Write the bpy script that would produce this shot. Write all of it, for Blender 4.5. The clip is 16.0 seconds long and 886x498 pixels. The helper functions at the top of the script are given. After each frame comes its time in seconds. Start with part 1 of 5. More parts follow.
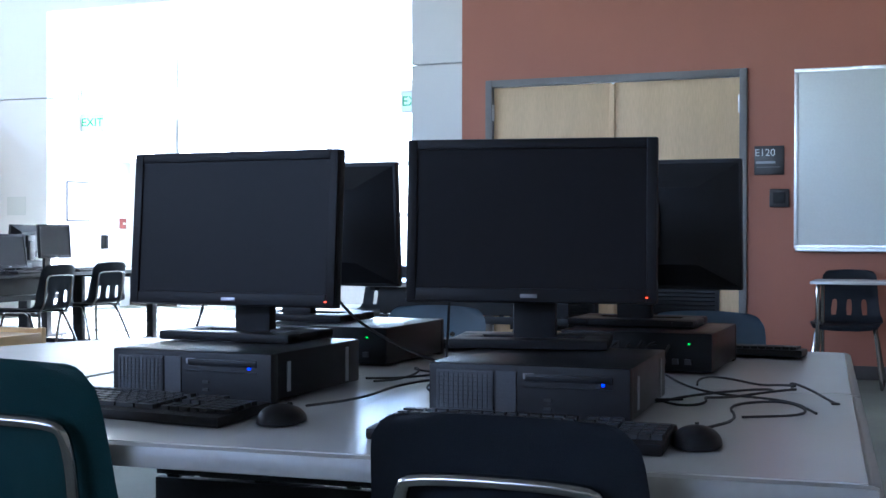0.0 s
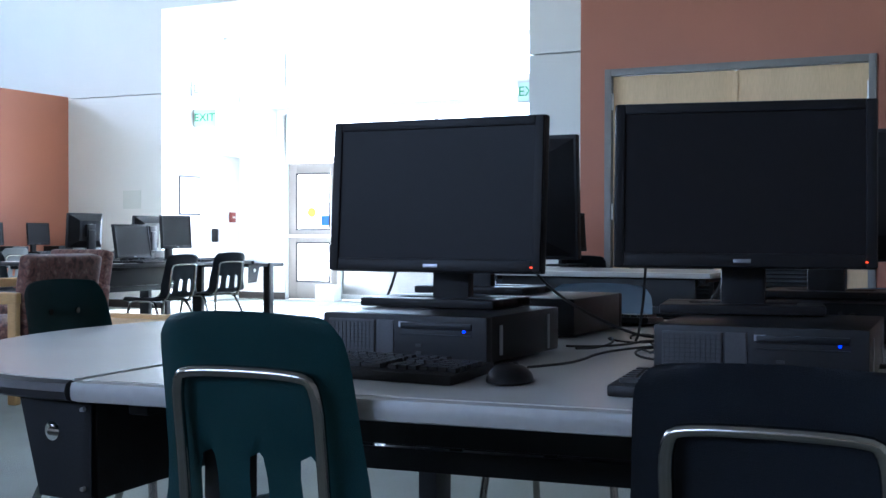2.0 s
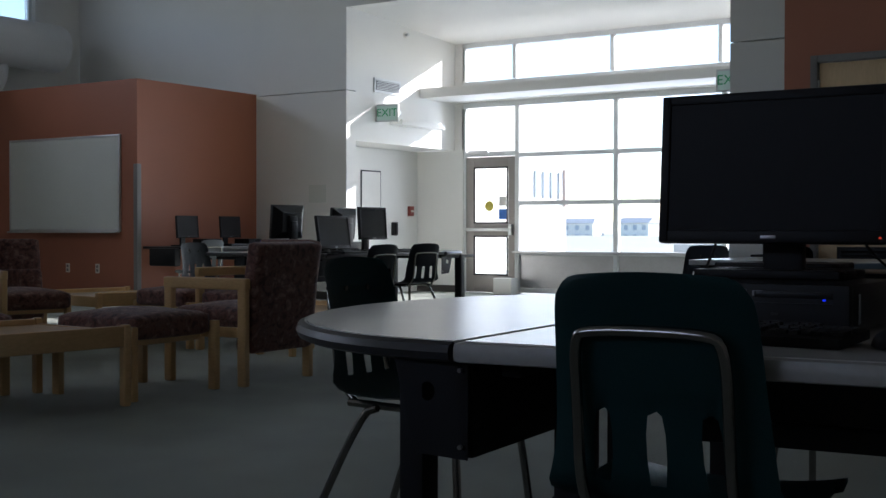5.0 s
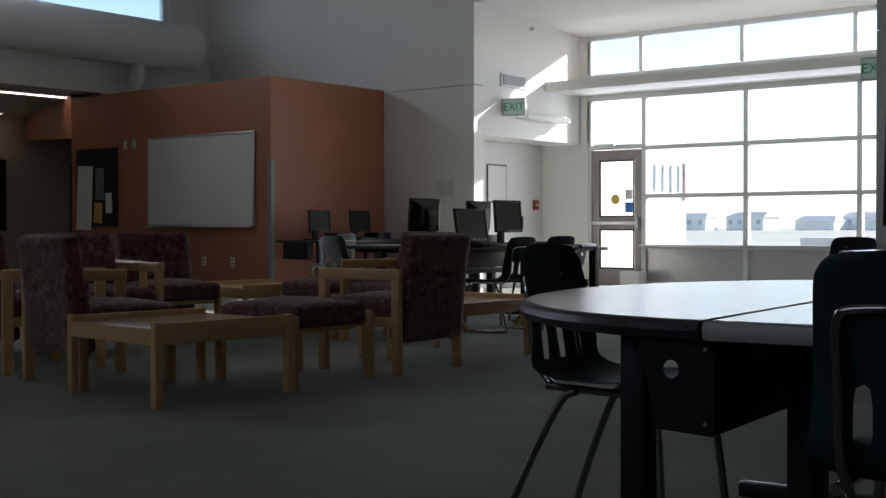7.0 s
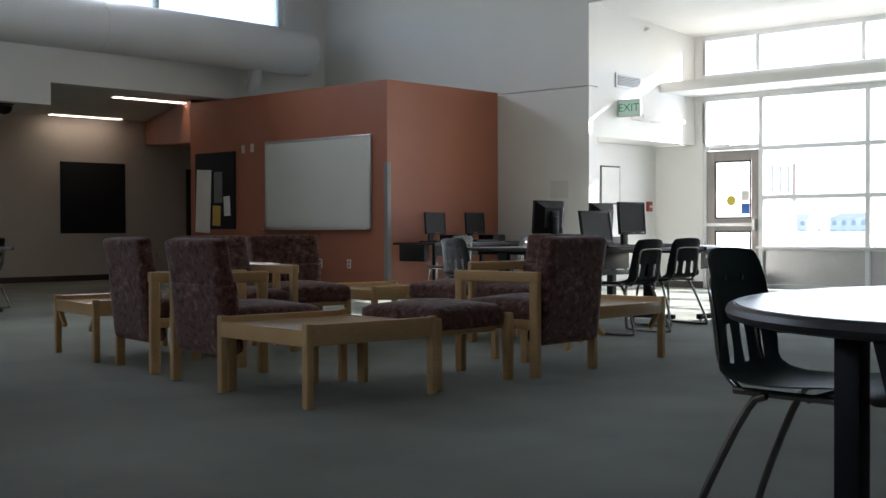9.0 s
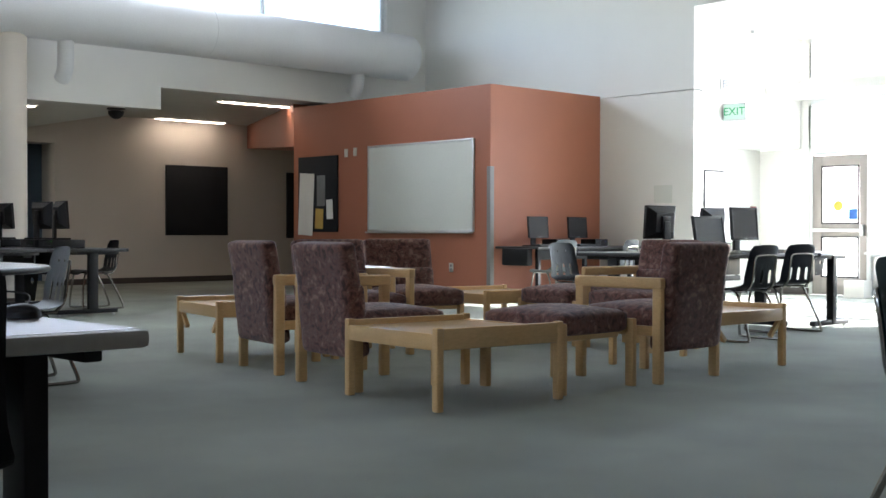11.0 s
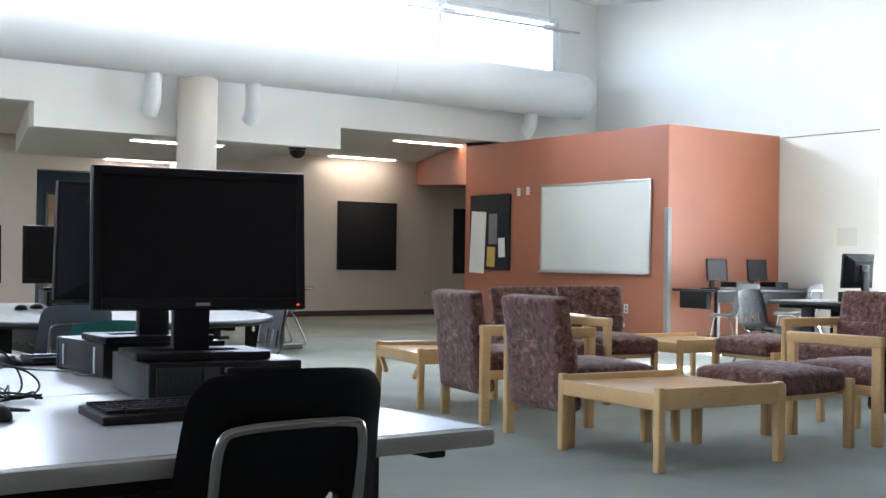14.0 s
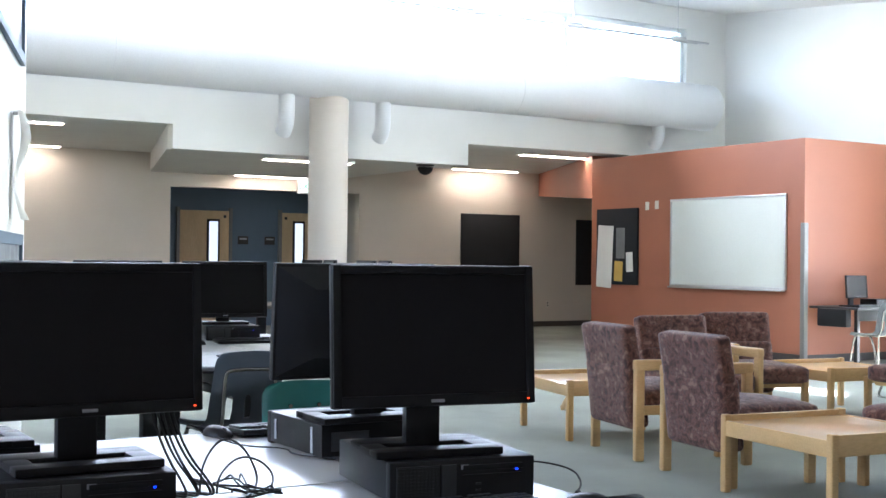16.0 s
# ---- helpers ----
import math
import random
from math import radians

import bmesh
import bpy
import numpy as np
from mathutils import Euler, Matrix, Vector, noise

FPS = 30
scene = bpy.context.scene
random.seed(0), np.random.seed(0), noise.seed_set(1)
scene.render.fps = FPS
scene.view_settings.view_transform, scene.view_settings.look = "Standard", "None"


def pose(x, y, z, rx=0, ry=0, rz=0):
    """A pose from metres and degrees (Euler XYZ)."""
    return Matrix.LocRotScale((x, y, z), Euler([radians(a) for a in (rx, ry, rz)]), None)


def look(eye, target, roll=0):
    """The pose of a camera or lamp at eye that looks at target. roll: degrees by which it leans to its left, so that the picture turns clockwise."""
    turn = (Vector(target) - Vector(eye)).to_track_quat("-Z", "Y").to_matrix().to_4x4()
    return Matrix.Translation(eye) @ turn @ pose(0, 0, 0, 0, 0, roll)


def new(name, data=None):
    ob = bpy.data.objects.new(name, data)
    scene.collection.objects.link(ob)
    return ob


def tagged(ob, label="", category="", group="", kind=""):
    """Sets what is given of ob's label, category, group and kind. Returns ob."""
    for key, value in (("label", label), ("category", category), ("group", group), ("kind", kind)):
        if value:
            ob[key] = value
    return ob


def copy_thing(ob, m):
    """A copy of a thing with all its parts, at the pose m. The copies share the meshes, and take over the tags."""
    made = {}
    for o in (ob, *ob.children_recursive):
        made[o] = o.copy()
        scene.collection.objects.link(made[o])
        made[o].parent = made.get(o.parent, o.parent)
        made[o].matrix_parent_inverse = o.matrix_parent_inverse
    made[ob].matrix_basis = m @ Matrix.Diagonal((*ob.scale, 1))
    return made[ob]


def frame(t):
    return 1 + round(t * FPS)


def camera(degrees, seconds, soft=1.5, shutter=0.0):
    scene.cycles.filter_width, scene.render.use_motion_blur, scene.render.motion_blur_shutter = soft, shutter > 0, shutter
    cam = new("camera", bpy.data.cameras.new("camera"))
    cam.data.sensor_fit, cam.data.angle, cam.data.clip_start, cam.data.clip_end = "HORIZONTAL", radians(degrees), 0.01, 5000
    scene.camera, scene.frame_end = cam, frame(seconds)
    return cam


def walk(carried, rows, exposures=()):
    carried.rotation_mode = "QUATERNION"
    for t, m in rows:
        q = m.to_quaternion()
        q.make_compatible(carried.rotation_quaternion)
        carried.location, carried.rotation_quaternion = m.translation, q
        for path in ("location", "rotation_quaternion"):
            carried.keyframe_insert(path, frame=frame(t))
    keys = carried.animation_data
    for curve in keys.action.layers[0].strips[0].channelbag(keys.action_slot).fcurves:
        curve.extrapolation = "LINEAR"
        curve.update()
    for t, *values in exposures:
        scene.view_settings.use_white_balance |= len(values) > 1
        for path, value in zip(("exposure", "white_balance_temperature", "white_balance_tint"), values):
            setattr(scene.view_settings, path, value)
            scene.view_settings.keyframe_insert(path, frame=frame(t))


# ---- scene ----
cam = camera(40.0, 16.0)
PATH = [
    (0, (1.84, 0.502, 1.024), (1.094, 2.358, 1.005), 0.1),
    (0.5, (1.791, 0.494, 1.002), (1.016, 2.338, 0.981), 0.1),
    (1, (1.736, 0.473, 0.99), (0.925, 2.302, 0.969), 0.1),
    (1.5, (1.686, 0.444, 0.975), (0.841, 2.257, 0.953), 0.1),
    (2, (1.631, 0.417, 0.961), (0.75, 2.212, 0.938), 0.1),
    (2.5, (1.563, 0.392, 0.954), (0.643, 2.168, 0.932), 0.1),
    (3, (1.506, 0.356, 0.95), (0.548, 2.112, 0.927), 0.1),
    (3.5, (1.457, 0.317, 0.942), (0.465, 2.053, 0.917), 0.1),
    (4, (1.402, 0.292, 0.932), (0.378, 2.009, 0.906), 0.1),
    (4.5, (1.36, 0.246, 0.919), (0.3, 1.942, 0.892), 0.1),
    (7, (1.164, -0.008, 0.885), (-0.078, 1.559, 0.849), -0.1),
    (7.5, (1.11, -0.057, 0.878), (-0.165, 1.484, 0.841), -0.1),
    (8, (1.053, -0.099, 0.875), (-0.256, 1.414, 0.839), -0.1),
    (8.5, (1.015, -0.15, 0.879), (-0.323, 1.337, 0.843), -0.1),
    (9, (0.987, -0.194, 0.892), (-0.374, 1.271, 0.859), -0.2),
    (11.5, (0.81, -0.417, 0.91), (-0.674, 0.923, 0.886), 0.3),
    (12, (0.772, -0.464, 0.925), (-0.735, 0.85, 0.908), 0.5),
    (12.5, (0.759, -0.532, 0.95), (-0.773, 0.753, 0.942), 0.7),
    (13, (0.726, -0.583, 0.976), (-0.831, 0.672, 0.978), 0.8),
    (13.5, (0.679, -0.638, 1.01), (-0.907, 0.581, 1.023), 0.8),
    (14, (0.631, -0.684, 1.042), (-0.982, 0.497, 1.06), 0.8),
    (14.5, (0.581, -0.735, 1.083), (-1.059, 0.41, 1.102), 0.8),
    (15, (0.536, -0.793, 1.116), (-1.129, 0.315, 1.135), 0.7),
    (15.5, (0.494, -0.861, 1.174), (-1.198, 0.206, 1.192), 0.7),
    (16, (0.465, -0.911, 1.25), (-1.247, 0.123, 1.267), 0.6),
]
EXPOSURES = [(0.0, 3.95, 5000, 16), (1.5, 3.85, 5000, 15), (2.5, 3.45, 5150, 14), (3.5, 2.5, 5450, 15), (4.5, 1.62, 5700, 16), (7.0, 1.03, 6150, 17), (9.0, 1.98, 6100, 16), (11.5, 3.47, 5950, 14), (12.5, 3.8, 5900, 14), (14.0, 4.1, 5800, 14), (16.0, 4.35, 5700, 14)]
walk(cam, [(t, look(eye, target, roll)) for t, eye, target, roll in PATH], EXPOSURES)

# ---- world, sun, window light, added south fill ----
SUN_DIR = Vector((0.42, 0.80, 0.385)).normalized()
world = bpy.data.worlds.new("sky")
scene.world = world
world.use_nodes = True
wn = world.node_tree
sky = wn.nodes.new("ShaderNodeTexSky")
sky.sky_type = "NISHITA"
sky.sun_disc = False
sky.dust_density, sky.air_density = 0.4, 0.9
sky.sun_elevation = math.asin(SUN_DIR.z)
sky.sun_rotation = math.atan2(SUN_DIR.x, SUN_DIR.y)
wn.links.new(sky.outputs[0], wn.nodes["Background"].inputs[0])
wn.nodes["Background"].inputs[1].default_value = 0.15

sun = new("sun", bpy.data.lights.new("sun", "SUN"))
sun.data.energy, sun.data.angle, sun.data.color = 5.0, radians(0.6), (1.0, 0.95, 0.86)
sun.matrix_world = look(SUN_DIR * 60, (0, 0, 0))


def area_lamp(name, eye, target, w, h, watts, colour):
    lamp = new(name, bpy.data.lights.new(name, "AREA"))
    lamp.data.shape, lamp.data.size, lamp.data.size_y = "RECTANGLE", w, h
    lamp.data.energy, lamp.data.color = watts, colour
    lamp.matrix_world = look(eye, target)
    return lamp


area_lamp("entrance_daylight", (-5.4, 15.45, 1.9), (-5.4, 5.0, 1.2), 6.0, 2.6, 31, (0.86, 0.93, 1.0))
area_lamp("clerestory_daylight", (-13.74, 3.4, 4.45), (-5.0, 3.4, 1.0), 12.0, 0.8, 46, (0.9, 0.95, 1.0))
# fill lamp added on the unseen south side, where no window is known
area_lamp("south_daylight", (-4.2, -5.9, 3.15), (-2.0, 3.0, 0.8), 7.0, 1.0, 15, (1.0, 0.95, 0.89))

# ---- materials ----


def material(name, colour, rough=0.6, metal=0.0, spread=0.12, scale=6.0, grain=60.0, bump=0.05, stretch=(1, 1, 1), second=None, coat=0.0, vary=0.0, depth=0.002):
    """Two noises, broad and fine, vary the colour and the gloss; the fine one also gives the relief."""
    m = bpy.data.materials.new(name)
    m.use_nodes = True
    nt = m.node_tree
    b = nt.nodes["Principled BSDF"]
    tc = nt.nodes.new("ShaderNodeTexCoord")
    mp = nt.nodes.new("ShaderNodeMapping")
    mp.inputs["Scale"].default_value = stretch
    nt.links.new(tc.outputs["Object"], mp.inputs[0])
    broad = nt.nodes.new("ShaderNodeTexNoise")
    broad.inputs["Scale"].default_value, broad.inputs["Detail"].default_value = scale, 4
    fine = nt.nodes.new("ShaderNodeTexNoise")
    fine.inputs["Scale"].default_value, fine.inputs["Detail"].default_value = grain, 3
    for n in (broad, fine):
        nt.links.new(mp.outputs[0], n.inputs["Vector"])
    mixed = nt.nodes.new("ShaderNodeMath")
    mixed.operation = "MULTIPLY_ADD"
    mixed.inputs[1].default_value = 0.5
    half = nt.nodes.new("ShaderNodeMath")
    half.operation = "MULTIPLY"
    half.inputs[1].default_value = 0.5
    nt.links.new(broad.outputs[0], half.inputs[0])
    nt.links.new(fine.outputs[0], mixed.inputs[0])
    nt.links.new(half.outputs[0], mixed.inputs[2])
    ramp = nt.nodes.new("ShaderNodeValToRGB")
    dark = [c * (1 - spread) for c in colour]
    light = [min(1, c * (1 + spread)) for c in (second or colour)]
    ramp.color_ramp.elements[0].position, ramp.color_ramp.elements[1].position = 0.36, 0.64
    ramp.color_ramp.elements[0].color = (*dark, 1)
    ramp.color_ramp.elements[1].color = (*light, 1)
    nt.links.new(mixed.outputs[0], ramp.inputs[0])
    out = ramp.outputs[0]
    if vary:
        info = nt.nodes.new("ShaderNodeObjectInfo")
        rng = nt.nodes.new("ShaderNodeMapRange")
        rng.inputs[3].default_value, rng.inputs[4].default_value = 1 - vary, 1 + vary
        nt.links.new(info.outputs["Random"], rng.inputs[0])
        hsv = nt.nodes.new("ShaderNodeHueSaturation")
        nt.links.new(rng.outputs[0], hsv.inputs["Value"])
        nt.links.new(out, hsv.inputs["Color"])
        out = hsv.outputs[0]
    nt.links.new(out, b.inputs["Base Color"])
    rr = nt.nodes.new("ShaderNodeMapRange")
    rr.inputs[3].default_value, rr.inputs[4].default_value = max(0.02, rough - min(0.08, spread)), min(1, rough + min(0.08, spread))
    nt.links.new(broad.outputs[0], rr.inputs[0])
    nt.links.new(rr.outputs[0], b.inputs["Roughness"])
    b.inputs["Metallic"].default_value = metal
    b.inputs["Coat Weight"].default_value = coat
    if bump:
        bp = nt.nodes.new("ShaderNodeBump")
        bp.inputs["Strength"].default_value, bp.inputs["Distance"].default_value = min(1, bump * 4), depth
        nt.links.new(fine.outputs[0], bp.inputs["Height"])
        nt.links.new(bp.outputs[0], b.inputs["Normal"])
    return m


def glow(name, colour, strength):
    m = bpy.data.materials.new(name)
    m.use_nodes = True
    b = m.node_tree.nodes["Principled BSDF"]
    b.inputs["Base Color"].default_value = (*colour, 1)
    b.inputs["Emission Color"].default_value = (*colour, 1)
    b.inputs["Emission Strength"].default_value = strength
    return m


def wood(name, colour, second, stretch, scale=3.0, rough=0.35, coat=0.3):
    """Streaked grain: stretched noise drives the colour."""
    return material(name, colour, rough, spread=0.06, scale=scale, grain=38.0, bump=0.0, stretch=stretch, second=second, coat=coat, vary=0.07)


def fabric_brocade(name):
    """Mottled upholstery: leaf-like blotches in plum, rust and grey over a woven ground."""
    m = bpy.data.materials.new(name)
    m.use_nodes = True
    nt = m.node_tree
    b = nt.nodes["Principled BSDF"]
    tc = nt.nodes.new("ShaderNodeTexCoord")
    warp = nt.nodes.new("ShaderNodeTexNoise")
    warp.inputs["Scale"].default_value, warp.inputs["Detail"].default_value, warp.inputs["Distortion"].default_value = 24, 6, 0.4
    nt.links.new(tc.outputs["Object"], warp.inputs["Vector"])
    ramp = nt.nodes.new("ShaderNodeValToRGB")
    cols = [(0.34, (0.048, 0.018, 0.014)), (0.44, (0.105, 0.040, 0.030)), (0.50, (0.180, 0.078, 0.056)), (0.55, (0.092, 0.042, 0.034)), (0.64, (0.255, 0.140, 0.102))]
    while len(ramp.color_ramp.elements) < len(cols):
        ramp.color_ramp.elements.new(0.5)
    for e, (p, c) in zip(ramp.color_ramp.elements, cols):
        e.position, e.color = p, (*c, 1)
    nt.links.new(warp.outputs[0], ramp.inputs[0])
    nt.links.new(ramp.outputs[0], b.inputs["Base Color"])
    weave = nt.nodes.new("ShaderNodeTexNoise")
    weave.inputs["Scale"].default_value = 420
    nt.links.new(tc.outputs["Object"], weave.inputs["Vector"])
    bp = nt.nodes.new("ShaderNodeBump")
    bp.inputs["Strength"].default_value, bp.inputs["Distance"].default_value = 0.5, 0.002
    nt.links.new(weave.outputs[0], bp.inputs["Height"])
    nt.links.new(bp.outputs[0], b.inputs["Normal"])
    b.inputs["Roughness"].default_value = 0.92
    b.inputs["Sheen Weight"].default_value = 0.15
    return m


def glass_pane(name):
    """Thin architectural glass: mostly clear, with a mirror share that grows at grazing angles."""
    m = bpy.data.materials.new(name)
    m.use_nodes = True
    nt = m.node_tree
    nt.nodes.remove(nt.nodes["Principled BSDF"])
    clear, gloss, mix, fres = (nt.nodes.new(n) for n in ("ShaderNodeBsdfTransparent", "ShaderNodeBsdfGlossy", "ShaderNodeMixShader", "ShaderNodeFresnel"))
    clear.inputs[0].default_value = (0.93, 0.96, 0.95, 1)
    gloss.inputs["Roughness"].default_value = 0.05
    fres.inputs[0].default_value = 1.45
    nt.links.new(fres.outputs[0], mix.inputs[0])
    nt.links.new(clear.outputs[0], mix.inputs[1])
    nt.links.new(gloss.outputs[0], mix.inputs[2])
    nt.links.new(mix.outputs[0], nt.nodes["Material Output"].inputs[0])
    return m


M_WHITE = material("painted_plaster_white", (0.75, 0.745, 0.71), 0.6, spread=0.03, scale=1.2, grain=160, bump=0.05, depth=0.001)
M_BEIGE = material("painted_plaster_beige", (0.60, 0.545, 0.48), 0.65, spread=0.04, scale=1.2, grain=160, bump=0.05, depth=0.001)
M_RED = material("painted_plaster_terracotta", (0.365, 0.133, 0.074), 0.55, spread=0.05, scale=1.4, grain=150, bump=0.06, depth=0.001)
M_BLUE = material("painted_plaster_slate_blue", (0.10, 0.145, 0.20), 0.6, spread=0.05, scale=1.5, grain=150, bump=0.05, depth=0.001)
M_CEIL = material("ceiling_board", (0.70, 0.69, 0.66), 0.8, spread=0.04, scale=2.0, grain=90, bump=0.1)
M_CARPET = material("carpet_grey_green", (0.240, 0.256, 0.220), 0.97, spread=0.25, scale=0.7, grain=260, bump=0.25, second=(0.300, 0.316, 0.272), depth=0.004)
M_BASE = material("rubber_baseboard", (0.055, 0.045, 0.04), 0.6, spread=0.1)
M_BIRCH = wood("birch_veneer", (0.60, 0.43, 0.245), (0.635, 0.465, 0.275), (3.0, 3.0, 0.35), 2.5, 0.55, 0.0)
M_DOORFRAME = material("grey_painted_steel", (0.17, 0.165, 0.16), 0.45, spread=0.06)
M_ALU = material("brushed_aluminium", (0.62, 0.63, 0.63), 0.38, 0.85, spread=0.05, grain=120)
M_DOORMETAL = material("dull_bronze_door_metal", (0.30, 0.275, 0.255), 0.42, 0.4, spread=0.06, grain=120)
M_MULLION = material("white_window_frame", (0.72, 0.74, 0.74), 0.4, spread=0.03)
M_GUARD = material("grey_corner_guard", (0.21, 0.205, 0.20), 0.45, spread=0.05)
M_SILVER = material("silver_trim", (0.5, 0.5, 0.5), 0.35, 0.7, spread=0.06)
M_WBOARD = material("whiteboard_enamel", (0.69, 0.71, 0.66), 0.2, spread=0.03, scale=1.5, bump=0.0)
M_FELT = material("black_board_cloth", (0.012, 0.013, 0.016), 0.9, spread=0.25, grain=300, bump=0.2)
M_MAPLE = wood("honey_maple", (0.62, 0.39, 0.165), (0.66, 0.43, 0.195), (3.0, 0.8, 3.0), 3.0, 0.30, 0.5)
M_FABRIC = fabric_brocade("plum_brocade_upholstery")
M_LAMINATE = material("pale_grey_laminate", (0.58, 0.575, 0.56), 0.25, spread=0.02, scale=3.0, grain=300, bump=0.0)
M_EDGE = material("grey_edge_banding", (0.34, 0.33, 0.31), 0.42, spread=0.05)
M_BLACKEDGE = material("black_edge_banding", (0.025, 0.024, 0.026), 0.4, spread=0.1)
M_BLACKSTEEL = material("black_powder_coat", (0.012, 0.012, 0.013), 0.45, spread=0.15, grain=250, bump=0.05)
M_CHROME = material("chrome_tube", (0.30, 0.29, 0.275), 0.17, 1.0, spread=0.05, scale=9.0, bump=0.0)
M_CHAIR_GREEN = material("dark_green_polypropylene", (0.012, 0.048, 0.050), 0.42, spread=0.14, grain=500, bump=0.12, vary=0.12)
M_CHAIR_NAVY = material("charcoal_navy_polypropylene", (0.018, 0.021, 0.027), 0.36, spread=0.14, grain=500, bump=0.12, vary=0.15)
M_CHAIR_BLACK = material("charcoal_polypropylene", (0.0095, 0.0095, 0.0100), 0.40, spread=0.14, grain=500, bump=0.12)
M_CHAIR_BLUE = material("slate_blue_polypropylene", (0.10, 0.15, 0.20), 0.4, spread=0.12, grain=500, bump=0.12)
M_CHAIR_GREY = material("grey_polypropylene", (0.15, 0.165, 0.18), 0.4, spread=0.1, grain=500, bump=0.1)
M_PLASTIC = material("matt_black_plastic", (0.014, 0.0135, 0.0145), 0.45, spread=0.18, grain=600, bump=0.06)
M_SATIN = material("satin_black_plastic", (0.016, 0.015, 0.0155), 0.4, spread=0.08, grain=300, bump=0.02)
M_SCREEN = material("dark_display_panel", (0.0145, 0.0130, 0.0135), 0.40, spread=0.05, bump=0.0)
M_STEELCASE = material("black_steel_case", (0.011, 0.011, 0.012), 0.33, spread=0.12, grain=400, bump=0.05)
M_MESHGREY = material("grey_vent_grille", (0.055, 0.055, 0.058), 0.4, 0.4, spread=0.1, grain=300)
M_VENTDARK = material("dark_vent_mesh", (0.03, 0.03, 0.032), 0.45, 0.2, spread=0.1, grain=300)
M_KEYS = material("black_keycaps", (0.014, 0.014, 0.015), 0.5, spread=0.12)
M_LABEL = material("pale_label", (0.36, 0.37, 0.39), 0.5, spread=0.05)
M_LOGO = material("silver_badge", (0.30, 0.30, 0.32), 0.3, 0.6, spread=0.04)
M_DUCT = material("painted_duct", (0.68, 0.69, 0.70), 0.5, spread=0.04, scale=1.5, bump=0.02)
M_PAPER = material("paper_sheet", (0.74, 0.73, 0.69), 0.8, spread=0.04)
M_PAPERGREY = material("grey_printed_sheet", (0.16, 0.16, 0.16), 0.7, spread=0.2)
M_MANILA = material("amber_envelope", (0.52, 0.33, 0.07), 0.7, spread=0.1)
M_PLATE = material("ivory_wall_plate", (0.66, 0.63, 0.56), 0.45, spread=0.03)
M_SIGN = material("dark_sign_plate", (0.028, 0.024, 0.024), 0.4, spread=0.1)
M_SIGNTEXT = material("white_sign_letters", (0.7, 0.7, 0.7), 0.5, spread=0.02)
M_REDBOX = material("red_alarm_enamel", (0.24, 0.045, 0.035), 0.4, spread=0.1)
M_EXITBODY = material("exit_housing_grey", (0.55, 0.57, 0.56), 0.4, spread=0.04)
M_EXITFACE = glow("exit_face_green", (0.52, 0.68, 0.60), 0.05)
M_EXITTEXT = glow("exit_letters_green", (0.02, 0.35, 0.12), 0.03)
M_TUBE = glow("fluorescent_lens", (1.0, 0.82, 0.62), 1.7)
M_LEDBLUE = glow("blue_power_light", (0.012, 0.035, 1.0), 0.22)
M_LEDGREEN = glow("green_power_light", (0.03, 0.9, 0.06), 0.12)
M_LEDRED = glow("amber_standby_light", (1.0, 0.06, 0.01), 0.16)
# emission put into the corridor door panes in place of daylight behind
M_GLOWPANE = glow("daylit_frosted_glass", (0.80, 0.90, 1.0), 0.055)
M_GLASS = glass_pane("window_glass")
M_BRICK = material("brick_far", (0.50, 0.40, 0.36), 0.8, spread=0.15)
M_SIDING = material("pale_siding", (0.86, 0.81, 0.74), 0.7, spread=0.05)
M_ROOF = material("grey_shingle", (0.66, 0.62, 0.60), 0.85, spread=0.15)
M_GROUND = material("dry_ground", (0.48, 0.45, 0.38), 0.95, spread=0.2, scale=0.05, grain=2.0)
M_CONCRETE = material("pale_concrete", (0.60, 0.59, 0.56), 0.85, spread=0.08, scale=0.6, grain=40)
M_FARGLASS = material("far_window_glass", (0.42, 0.45, 0.50), 0.2, spread=0.1, bump=0.0)
M_YELLOW = material("yellow_sticker", (0.55, 0.46, 0.05), 0.5, spread=0.08)
M_STICKBLUE = material("blue_sticker", (0.03, 0.16, 0.55), 0.5, spread=0.05)
M_TRAYBLACK = material("black_rubber", (0.02, 0.02, 0.02), 0.7, spread=0.1)

M_SCREEN.node_tree.nodes["Principled BSDF"].inputs["Specular IOR Level"].default_value = 0.07
M_SATIN.node_tree.nodes["Principled BSDF"].inputs["Specular IOR Level"].default_value = 0.1
M_PLASTIC.node_tree.nodes["Principled BSDF"].inputs["Specular IOR Level"].default_value = 0.25
for m in (M_STEELCASE, M_BLACKSTEEL, M_CHAIR_GREEN, M_CHAIR_NAVY, M_CHAIR_BLACK):
    m.node_tree.nodes["Principled BSDF"].inputs["Specular IOR Level"].default_value = 0.2

# ---- mesh helpers ----


def box(bm, sx, sy, sz, x=0, y=0, z=0, bevel=0.0, m=None, seg=2):
    """A box centred at x, y, z, its edges rounded by bevel; m turns it about its own centre."""
    mat = Matrix.Translation((x, y, z)) @ (m or Matrix()) @ Matrix.Diagonal((sx, sy, sz, 1))
    tmp = bmesh.new()
    bmesh.ops.create_cube(tmp, size=1, matrix=mat)
    if bevel:
        bmesh.ops.bevel(tmp, geom=tmp.edges[:], offset=bevel, segments=seg, profile=0.6, affect="EDGES")
    merge(bm, tmp)
    return bm


def merge(bm, tmp):
    me = bpy.data.meshes.new("tmp")
    tmp.to_mesh(me)
    tmp.free()
    bm.from_mesh(me)
    bpy.data.meshes.remove(me)


def boxed(*a, **k):
    return box(bmesh.new(), *a, **k)


